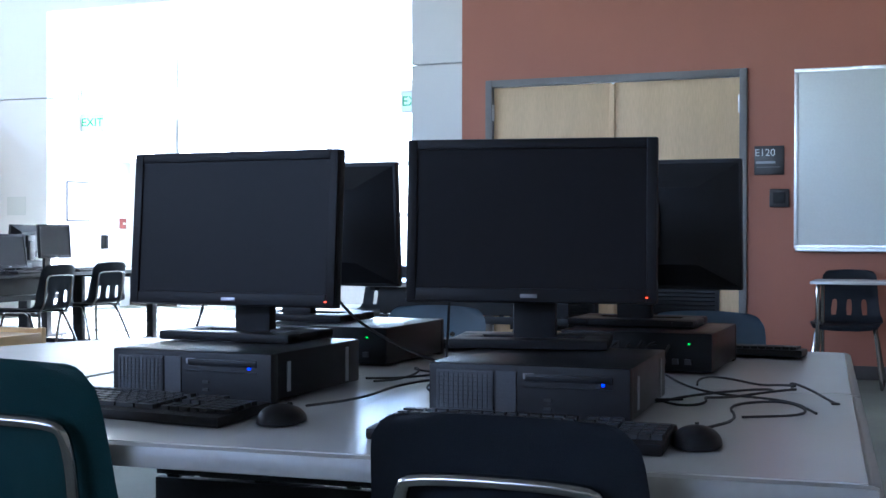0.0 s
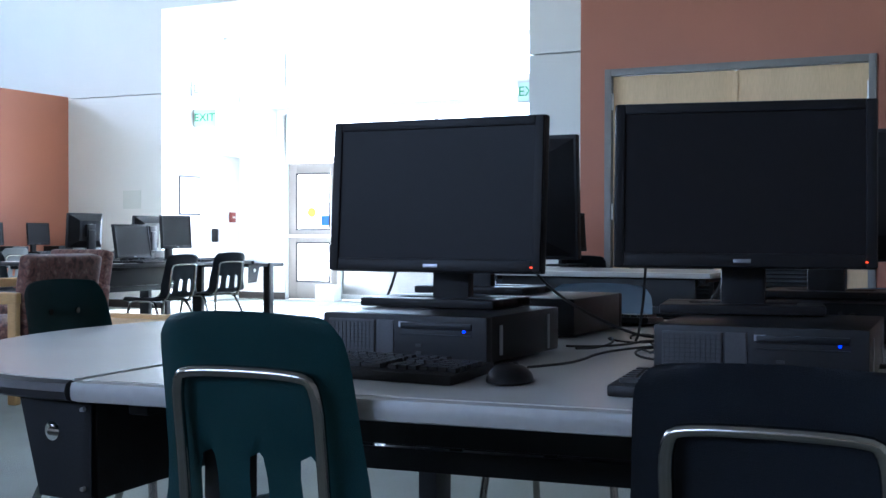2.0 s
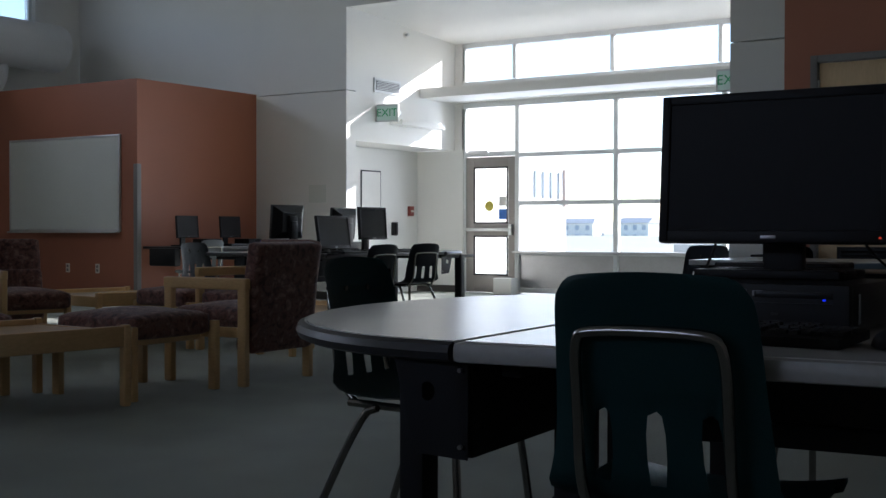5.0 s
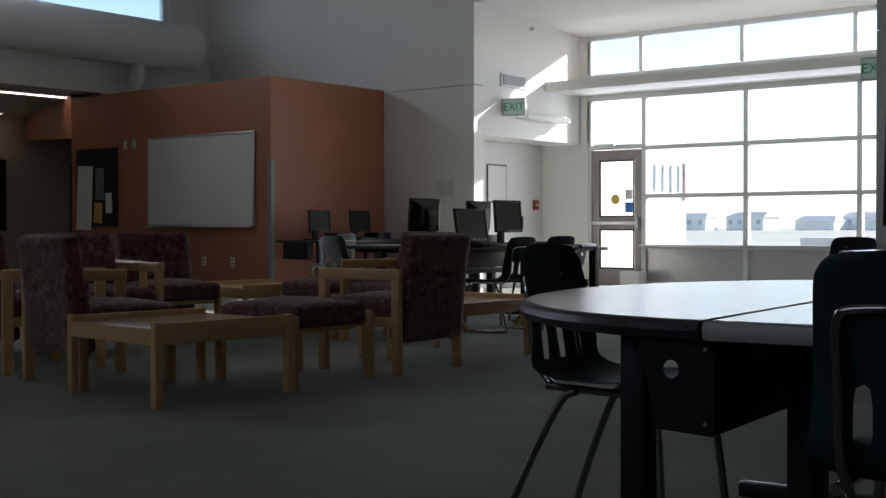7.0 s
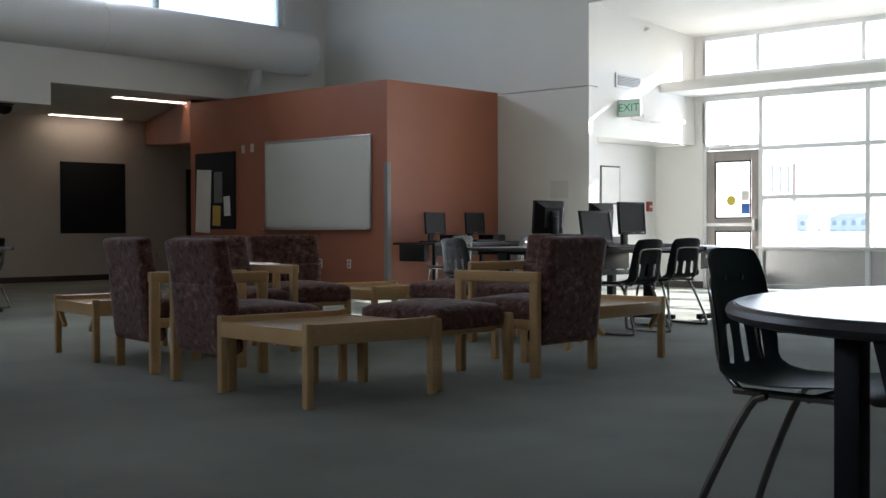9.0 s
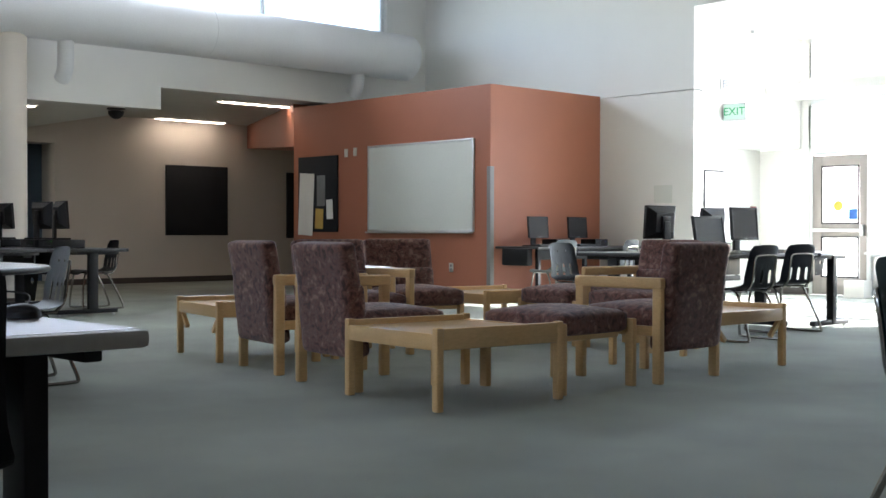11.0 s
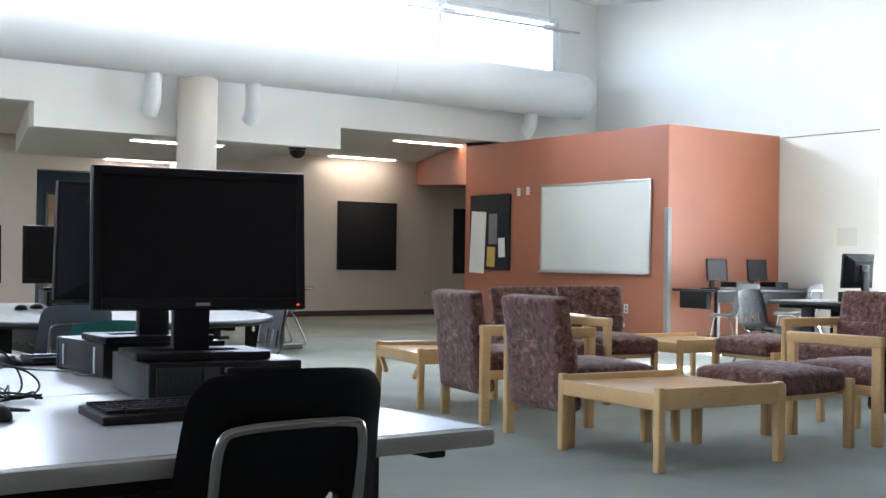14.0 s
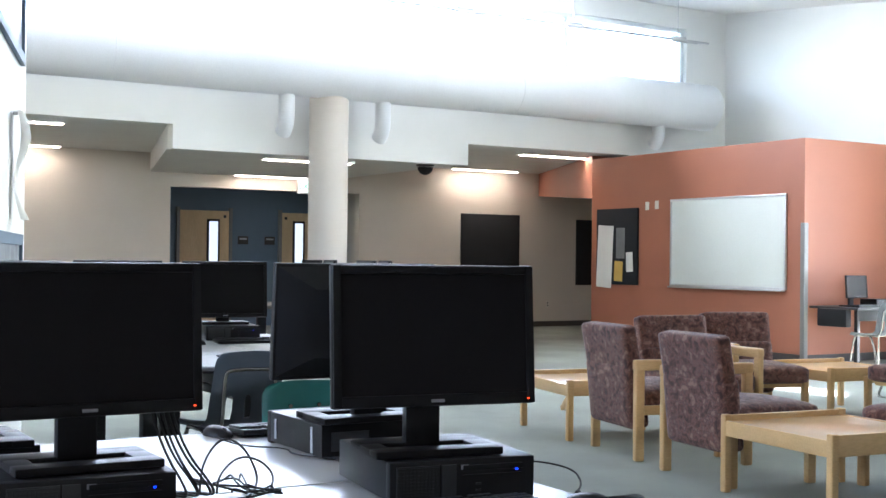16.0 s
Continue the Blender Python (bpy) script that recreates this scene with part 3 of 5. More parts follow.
bm = boxed(dx1 - dx0 - 0.06, 0.05, 0.05, dc, WIN_Y - 0.03, 0.94, bevel=0.008)
box(bm, 0.05, 0.06, 0.16, dx1 - 0.06, WIN_Y - 0.01, 0.94, bevel=0.006)
part("push_bar", bm, M_ALU, door_x, "brushed metal push bar")
bm = boxed(0.34, 0.07, 0.055, dx0 + 0.25, WIN_Y - 0.02, 2.09, bevel=0.008)
box(bm, 0.36, 0.02, 0.02, dx0 + 0.52, WIN_Y - 0.05, 2.07, m=pose(0, 0, 0, 0, 0, 6))
part("door_closer", bm, M_ALU, door_x, "grey door closer")
part("sticker", cyl(bmesh.new(), 0.075, 0.003, dc - 0.03, WIN_Y + 0.036, 1.29, m=pose(0, 0, 0, 90)), M_YELLOW, door_x, "round yellow sticker")
part("sticker", boxed(0.13, 0.003, 0.15, dc + 0.2, WIN_Y + 0.036, 1.17), M_STICKBLUE, door_x, "square blue sticker")
part("sticker", boxed(0.12, 0.003, 0.14, dc + 0.2, WIN_Y + 0.036, 1.36), M_PAPER, door_x, "white notice")
# waste bin by the door
bin_ob = tagged(part("waste_bin", prism(bmesh.new(), [(-7.72, 15.3), (-7.42, 15.3), (-7.42, 15.52), (-7.72, 15.52)], 0, 0.24, 0.01), M_WHITE), "small white box on the carpet by the entrance door", "box")

# clerestory in the west
west_win = tagged(thing("window_clerestory", "long white framed clerestory window strip", "window", kind="structure"))
ys = [SOUTH_Y + 0.05 + i * (CL_Y1 - SOUTH_Y - 0.1) / 8 for i in range(9)]
for y in ys:
    part("mullion", boxed(0.1, 0.06, CL_Z1 - 3.98 - 0.12, HEAD_X - 0.1, y, (3.98 + CL_Z1) / 2, bevel=0.006), M_MULLION, west_win)
for z in (4.01, CL_Z1 - 0.03):
    part("rail", boxed(0.12, CL_Y1 - SOUTH_Y, 0.06, HEAD_X - 0.1, (CL_Y1 + SOUTH_Y) / 2, z, bevel=0.006), M_MULLION, west_win)
for y0, y1 in zip(ys, ys[1:]):
    p = part("pane", boxed(0.008, y1 - y0 - 0.06, CL_Z1 - 3.98 - 0.12, HEAD_X - 0.1, (y0 + y1) / 2, (3.98 + CL_Z1) / 2), M_GLASS, west_win)
    p.visible_shadow = False

# round duct along the header with its branches
bm = bmesh.new()
cyl(bm, 0.35, 12.25 - SOUTH_Y, HEAD_X + 0.42, (12.25 + SOUTH_Y) / 2, 3.62, 40, m=pose(0, 0, 0, 90))
duct = thing("air_duct", "large round painted air duct along the clerestory", "duct")
part("pipe", bm, M_DUCT, duct, smooth=40)
for y in (-3.2, -0.4, 3.0, 8.6):
    part("collar", cyl(bmesh.new(), 0.354, 0.03, HEAD_X + 0.42, y, 3.62, 40, m=pose(0, 0, 0, 90)), M_DUCT, duct)
for y in (0.8, 5.23, 6.59, 11.28):
    low = 3.09 if y > 9 else 2.91
    x = HEAD_X + 0.40
    bm = tube(bmesh.new(), [(x, y, 3.42), (x, y, low + 0.10), (x - 0.015, y, low + 0.02), (x - 0.06, y, low - 0.05), (x - 0.11, y, low - 0.09)], 0.10, 20, smooth=1)
    part("branch", bm, M_DUCT, duct, "short round branch with a bent end", smooth=60)
col = thing("column", "pale round column in front of the header", "column", kind="structure")
part("shaft", cyl(bmesh.new(), 0.25, 3.3, HEAD_X + 0.30, 5.86, 1.65, 40), M_BEIGE, col)
part("foot_ring", cyl(bmesh.new(), 0.256, 0.1, HEAD_X + 0.30, 5.86, 0.05, 40), M_BASE, col)

# lighting rail below the clerestory's top
rail = thing("light_track", "thin grey light track with small fixtures", "track light")
part("rail", tube(bmesh.new(), [(-13.0, SOUTH_Y + 0.1, 4.50), (-13.0, 11.8, 4.50)], 0.018, 8), M_SILVER, rail)
for y in (0.5, 3.4, 5.4, 7.5, 9.3, 11.2):
    bm = boxed(0.09, 0.26, 0.055, -13.0, y, 4.515, bevel=0.012)
    box(bm, 0.03, 0.5, 0.02, -12.97, y + 0.1, 4.47)
    part("fixture", bm, M_SILVER, rail)
    part("hanger", tube(bmesh.new(), [(-13.0, y, 4.53), (-13.0, y, 5.12)], 0.006, 6), M_SILVER, rail)


def light_strip(x, y0, y1, z):
    t = thing("ceiling_light", "slim recessed fluorescent strip, switched on", "ceiling light", "low ceiling lights")
    part("frame", boxed(0.17, y1 - y0 + 0.05, 0.02, x, (y0 + y1) / 2, z - 0.004), M_MULLION, t)
    part("diffuser", boxed(0.12, y1 - y0, 0.012, x, (y0 + y1) / 2, z - 0.018, bevel=0.003), M_TUBE, t, "glowing warm lens")
    return t


light_strip(-14.85, 9.72, 11.05, Z_SIDE + 0.012)
light_strip(-18.0, 10.45, 11.8, Z_SIDE + 0.012)
light_strip(-18.0, 6.35, 7.55, Z_MID + 0.012)
light_strip(-14.7, 5.45, 6.72, Z_MID + 0.012)
light_strip(-14.75, 1.45, 2.80, Z_SIDE + 0.012)
light_strip(-18.0, 2.2, 3.55, Z_SIDE + 0.012)
dome = thing("security_camera", "black half-dome fixture under the low ceiling", "dome camera")
bm = bmesh.new()
bmesh.ops.create_uvsphere(bm, u_segments=20, v_segments=12, radius=0.11)
bmesh.ops.delete(bm, geom=[v for v in bm.verts if v.co.z > 0.01], context="VERTS")
bmesh.ops.holes_fill(bm, edges=bm.edges[:])
bmesh.ops.translate(bm, verts=bm.verts[:], vec=(-14.35, 7.73, Z_MID - 0.02))
part("dome", bm, M_SATIN, dome)
part("rim", cyl(bmesh.new(), 0.125, 0.02, -14.35, 7.73, Z_MID + 0.01), M_PLASTIC, dome)

# ---- wall things ----


def whiteboard(x0, x1, y, z0, z1, label):
    t = thing("whiteboard", label, "whiteboard")
    part("panel", boxed(x1 - x0, 0.02, z1 - z0, (x0 + x1) / 2, y - 0.014, (z0 + z1) / 2), M_WBOARD, t)
    for nm, a in (("frame_top", (x1 - x0 + 0.03, 0.03, 0.03, (x0 + x1) / 2, y - 0.017, z1)), ("frame_bottom", (x1 - x0 + 0.03, 0.03, 0.03, (x0 + x1) / 2, y - 0.017, z0)),
                  ("frame_side", (0.03, 0.03, z1 - z0 - 0.03, x0, y - 0.017, (z0 + z1) / 2)), ("frame_side", (0.03, 0.03, z1 - z0 - 0.03, x1, y - 0.017, (z0 + z1) / 2))):
        part(nm, boxed(*a, bevel=0.004), M_ALU, t)
    part("pen_tray", boxed(x1 - x0, 0.07, 0.022, (x0 + x1) / 2, y - 0.05, z0 - 0.024, bevel=0.005), M_ALU, t, "aluminium pen tray")
    return t


whiteboard(-12.66, -10.52, A_Y, 0.92, 2.12, "wide blank whiteboard in an aluminium frame on the terracotta wall")
whiteboard(0.91, 3.35, D_Y - 0.006, 0.96, 2.25, "blank whiteboard in an aluminium frame beside the double door")

cork = thing("notice_board", "black notice board with a torn sheet and small notices", "notice board")
part("panel", boxed(0.96, 0.03, 1.14, -13.86, A_Y - 0.017, 1.47, bevel=0.004), M_FELT, cork)
part("sheet", boxed(0.36, 0.004, 0.94, -14.12, A_Y - 0.045, 1.32, m=pose(0, 0, 0, 0, 3)), M_PAPER, cork, "long torn white sheet")
part("sheet", boxed(0.20, 0.004, 0.46, -13.76, A_Y - 0.038, 1.52), M_PAPERGREY, cork, "dark printed sheet")
part("sheet", boxed(0.19, 0.004, 0.30, -13.80, A_Y - 0.041, 1.10, m=pose(0, 0, 0, 0, 3)), M_MANILA, cork, "amber envelope")
part("sheet", boxed(0.15, 0.004, 0.29, -13.55, A_Y - 0.038, 1.24, m=pose(0, 0, 0, 0, -3)), M_PAPER, cork, "small white notice")
for y0, y1, z0, z1 in ((10.80, 12.07, 0.845, 2.08), (13.42, 13.95, 0.79, 2.03)):
    t = thing("display_board", "black cloth display board on the beige wall", "display board")
    part("panel", boxed(0.03, y1 - y0, z1 - z0, WEST_X + 0.017, (y0 + y1) / 2, (z0 + z1) / 2, bevel=0.004), M_FELT, t)
    part("rim", boxed(0.02, y1 - y0 + 0.02, z1 - z0 + 0.02, WEST_X + 0.011, (y0 + y1) / 2, (z0 + z1) / 2), M_BLACKEDGE, t)


def wall_plate(at, label, sockets=True):
    t = thing("wall_plate", label, "wall plate", at=at)
    part("plate", boxed(0.075, 0.008, 0.12, 0, -0.004, 0, bevel=0.003), M_PLATE, t)
    if sockets:
        for z in (-0.025, 0.025):
            part("socket", boxed(0.034, 0.004, 0.03, 0, -0.009, z, bevel=0.002), M_PAPERGREY, t)
    else:
        part("rocker", boxed(0.03, 0.006, 0.06, 0, -0.010, 0, bevel=0.002), M_PLATE, t)
    return t


wall_plate(pose(-11.52, A_Y, 0.43), "ivory socket plate low on the terracotta wall")
wall_plate(pose(-10.95, A_Y, 0.43), "ivory socket plate low on the terracotta wall")
wall_plate(pose(-13.20, A_Y, 2.06), "ivory switch plate beside the notice board", False)
wall_plate(pose(-12.99, A_Y, 2.07), "ivory switch plate beside the whiteboard", False)
wall_plate(pose(WEST_X, 12.75, 0.42, 0, 0, 90), "ivory socket plate on the beige wall")

room_sign = thing("room_sign", "dark room sign plate with white letters", "sign")
part("plate", boxed(0.215, 0.012, 0.215, 0.715, D_Y - 0.013, 1.60, bevel=0.003), M_SIGN, room_sign)
letters("E120", 0.075, M_SIGNTEXT, room_sign, pose(0.685, D_Y - 0.020, 1.655, 90))
part("text_bar", boxed(0.14, 0.002, 0.018, 0.69, D_Y - 0.020, 1.585), M_LABEL, room_sign)
part("text_bar", boxed(0.17, 0.002, 0.006, 0.71, D_Y - 0.020, 1.55), M_PAPERGREY, room_sign)
wsp = thing("wall_box", "small dark square wall box under the room sign", "wall box")
part("body", boxed(0.14, 0.03, 0.135, 0.79, D_Y - 0.022, 1.32, bevel=0.008), M_SIGN, wsp)
part("cover", boxed(0.09, 0.006, 0.085, 0.79, D_Y - 0.040, 1.32, bevel=0.004), M_BLACKSTEEL, wsp)

# double door
dd = thing("door_double", "pale birch veneer double door with louvres in a grey steel frame", "door", kind="structure")
for nm, a in (("frame_jamb", (0.055, 0.20, 2.29, D0 - 0.0275, D_Y + 0.06, 1.145)), ("frame_jamb", (0.055, 0.20, 2.29, D1 + 0.0275, D_Y + 0.06, 1.145)), ("frame_head", (D1 - D0, 0.20, 0.055, (D0 + D1) / 2, D_Y + 0.06, 2.262))):
    part(nm, boxed(*a, bevel=0.004), M_DOORFRAME, dd)
mid = (D0 + D1) / 2
for x0, x1, hx in ((D0 + 0.003, mid - 0.012, D0), (mid + 0.012, D1 - 0.003, D1)):
    leaf = part("leaf", boxed(x1 - x0, 0.045, 2.225, (x0 + x1) / 2, D_Y + 0.03, 1.118, bevel=0.003), M_BIRCH, dd)
    c = (x0 + x1) / 2
    bm = bmesh.new()
    for z in (0.30, 0.78):
        box(bm, 0.64, 0.02, 0.03, c, D_Y - 0.002, z)
    for sx in (-0.32, 0.32):
        box(bm, 0.03, 0.02, 0.51, c + sx, D_Y - 0.002, 0.54)
    part("louvre_back", boxed(0.62, 0.006, 0.49, c, D_Y + 0.004, 0.54), M_BLACKSTEEL, leaf, "black louvre backing")
    part("louvre_frame", bm, M_BLACKSTEEL, leaf, "black louvre frame")
    slat = None
    for k in range(15):
        m = pose(c, D_Y - 0.002, 0.325 + k * 0.031, 35)
        if slat is None:
            slat = part("slat", boxed(0.61, 0.022, 0.005), M_BLACKSTEEL, leaf, at=m)
        else:
            twin(slat, leaf, m)
    for z in (0.25, 1.15, 2.03):
        part("hinge", cyl(bmesh.new(), 0.014, 0.13, hx, D_Y - 0.012, z, 12), M_ALU, leaf, "steel hinge")
part("astragal", boxed(0.045, 0.02, 2.2, mid, D_Y + 0.002, 1.12, bevel=0.003), M_BIRCH, dd)
bm = boxed(0.05, 0.02, 0.2, mid + 0.09, D_Y, 1.0, bevel=0.004)
box(bm, 0.13, 0.02, 0.022, mid + 0.14, D_Y - 0.05, 1.02, bevel=0.006)
box(bm, 0.022, 0.05, 0.022, mid + 0.09, D_Y - 0.025, 1.02, bevel=0.004)
part("lever_handle", bm, M_ALU, dd, "brushed lever handle")

# corridor doors
for y0, sg in ((6.22, 1), (8.17, -1)):
    t = thing("door_corridor", "birch corridor door with a narrow glass light", "door", kind="structure")
    yc = y0 + 0.46
    part("leaf", boxed(0.05, 0.92, 2.08, -20.372, yc, 1.04, bevel=0.003), M_BIRCH, t)
    part("light_frame", boxed(0.02, 0.24, 0.86, -20.34, yc + (0.16 if sg > 0 else -0.12), 1.50, bevel=0.003), M_BLACKSTEEL, t, "black vision light frame")
    part("pane", boxed(0.006, 0.16, 0.78, -20.326, yc + (0.16 if sg > 0 else -0.12), 1.50), M_GLOWPANE, t, "frosted glass glowing in place of daylight behind")
    for yy in (y0 - 0.03, y0 + 0.95):
        part("jamb", boxed(0.07, 0.055, 2.13, -20.362, yy, 1.065), M_DOORFRAME, t)
    part("number_plate", boxed(0.008, 0.05, 0.05, -20.343, yc + sg * 0.38, 1.98), M_SIGN, t)
for y in (7.43, 7.95):
    t = thing("door_sign", "dark corridor sign with a pale strip", "sign")
    part("plate", boxed(0.012, 0.2, 0.15, -20.392, y, 1.56, bevel=0.003), M_SIGN, t)
    part("text_bar", boxed(0.004, 0.14, 0.03, -20.384, y, 1.585), M_LABEL, t)


def exit_sign(at, label):
    t = thing("exit_sign", label, "exit sign", at=at)
    part("housing", boxed(0.33, 0.05, 0.24, 0, 0, 0, bevel=0.008), M_EXITBODY, t)
    part("face", boxed(0.29, 0.004, 0.20, 0, -0.027, 0), M_EXITFACE, t, "softly lit green face")
    letters("EXIT", 0.15, M_EXITTEXT, t, pose(0, -0.031, 0, 90))
    part("bracket", boxed(0.05, 0.12, 0.05, 0.12, 0.08, 0.0, bevel=0.006), M_EXITBODY, t)
    return t


exit_sign(pose(-8.46, 13.72, 2.53, 0, 0, 12), "grey exit sign with green letters in the entrance bay")
exit_sign(pose(-2.312, 10.2, 2.20) @ Matrix.Scale(0.8, 4), "grey exit sign with green letters at the entrance pier")
exit_sign(pose(-18.15, 7.65, 2.44, 0, 0, 90), "small exit sign over the corridor opening")
grille = thing("air_grille", "white wall air grille with dark slats", "vent")
part("frame", boxed(0.02, 0.62, 0.20, N_X + 0.011, 13.93, 2.92, bevel=0.004), M_MULLION, grille)
part("backing", boxed(0.008, 0.54, 0.13, N_X + 0.022, 13.93, 2.92), M_PAPERGREY, grille)
for k in range(6):
    part("slat", boxed(0.012, 0.54, 0.007, N_X + 0.03, 13.93, 2.868 + k * 0.021, m=pose(0, 0, 0, 0, 30)), M_MULLION, grille)
up = thing("wall_uplight", "long slim white wall light under the grille", "wall light")
part("body", boxed(0.20, 1.10, 0.07, N_X + 0.11, 14.55, 2.43, bevel=0.012), M_WHITE, up)
part("bracket", boxed(0.10, 0.10, 0.08, N_X + 0.05, 14.55, 2.43), M_WHITE, up)
sprinkler = thing("sprinkler", "small brass sprinkler on the bay wall", "sprinkler")
part("head", cyl(bmesh.new(), 0.022, 0.06, N_X + 0.03, 14.37, 3.70, 12, m=pose(0, 0, 0, 0, 90)), M_ALU, sprinkler)
part("plate", cyl(bmesh.new(), 0.04, 0.006, N_X + 0.004, 14.37, 3.70, 16, m=pose(0, 0, 0, 0, 90)), M_PLATE, sprinkler)
poster = thing("poster", "pale framed notice on the alcove wall", "poster")
part("frame", boxed(0.015, 0.48, 0.56, -9.291, 14.45, 1.52, bevel=0.003), M_BLACKEDGE, poster)
part("sheet", boxed(0.004, 0.44, 0.52, -9.281, 14.45, 1.52), M_PAPER, poster)
alarm = thing("fire_alarm", "small red fire alarm box on the alcove wall", "fire alarm")
part("body", boxed(0.05, 0.11, 0.15, -9.275, 15.45, 1.22, bevel=0.008), M_REDBOX, alarm)
part("pull", boxed(0.012, 0.06, 0.03, -9.245, 15.45, 1.22, bevel=0.003), M_PLATE, alarm)
thermo = thing("wall_phone", "small black wall unit on the alcove wall", "wall unit")
part("body", boxed(0.06, 0.10, 0.20, -9.27, 15.02, 0.95, bevel=0.01), M_PLASTIC, thermo)
part("handset", boxed(0.03, 0.05, 0.18, -9.225, 15.0, 0.95, bevel=0.01), M_SATIN, thermo)
paper_c = tagged(part("notice_sheet", boxed(0.30, 0.003, 0.24, -9.12, C_Y - 0.0035, 1.42), M_WBOARD), "faint pale sheet taped to the grey wall panel", "notice")

# ---- computer tables ----
TOP_Z = 0.72


def rect_table(name, at, length, depth, label, group, panels=(), top=M_LAMINATE, edge=M_EDGE):
    """Worktop along x, its user edge towards -y; origin at the middle of the user edge, on the floor."""
    t = thing(name, label, "table", group, at=at)
    part("tabletop", boxed(length - 0.012, depth - 0.012, 0.03, 0, depth / 2, TOP_Z - 0.015), top, t)
    bm = bmesh.new()
    box(bm, length + 0.02, 0.028, 0.036, 0, 0.0, TOP_Z - 0.019, bevel=0.012)
    box(bm, length + 0.02, 0.02, 0.034, 0, depth - 0.002, TOP_Z - 0.019, bevel=0.006)
    for s in (-1, 1):
        box(bm, 0.026, depth - 0.03, 0.036, s * (length / 2), depth / 2, TOP_Z - 0.019, bevel=0.012)
    part("edge_band", bm, edge if top is M_LAMINATE else top, t, "rounded edge banding")
    part("modesty_panel", boxed(length - 0.22, 0.02, 0.185, 0, depth - 0.10, 0.592, bevel=0.003), M_BLACKSTEEL, t, "black steel panel")
    bm = boxed(length - 0.22, 0.03, 0.05, 0, depth - 0.10, 0.468, bevel=0.003)
    for k in range(7):
        box(bm, 0.03, 0.012, 0.06, (k - 3) * (length - 0.3) / 6, depth - 0.10, 0.50)
    part("lower_rail", bm, M_BLACKSTEEL, t, "black steel rail under a narrow slot")
    for s in panels:
        bm = bmesh.new()
        box(bm, 0.018, 0.51, 0.182, s * (length / 2 + 0.012), 0.31, 0.599, bevel=0.003)
        for y in (0.06, 0.10):
            for z in (0.54, 0.67):
                cyl(bm, 0.006, 0.006, s * (length / 2 + 0.022), y, z, 8, m=pose(0, 0, 0, 0, 90))
        part("end_panel", bm, M_BLACKSTEEL, t, "black steel end panel with bolts")
    part("cable_tray", boxed(length - 0.24, 0.10, 0.06, 0, depth - 0.17, 0.655, bevel=0.006), M_BLACKSTEEL, t, "black cable tray")
    for s in (-1, 1):
        x = s * (length / 2 - 0.06)
        leg = part("leg", boxed(0.055, 0.11, TOP_Z - 0.10, x, depth * 0.42, (TOP_Z - 0.03) / 2 + 0.02, bevel=0.008), M_BLACKSTEEL, t)
        part("foot", boxed(0.06, depth - 0.2, 0.045, x, depth / 2, 0.045, bevel=0.012), M_BLACKSTEEL, leg)
        part("support_arm", boxed(0.04, depth - 0.16, 0.035, x, depth / 2, TOP_Z - 0.05, bevel=0.006), M_BLACKSTEEL, leg)
        for y in (0.14, depth - 0.14):
            part("glide", cyl(bmesh.new(), 0.018, 0.024, x, y, 0.012, 12), M_ALU, leg)
    return t


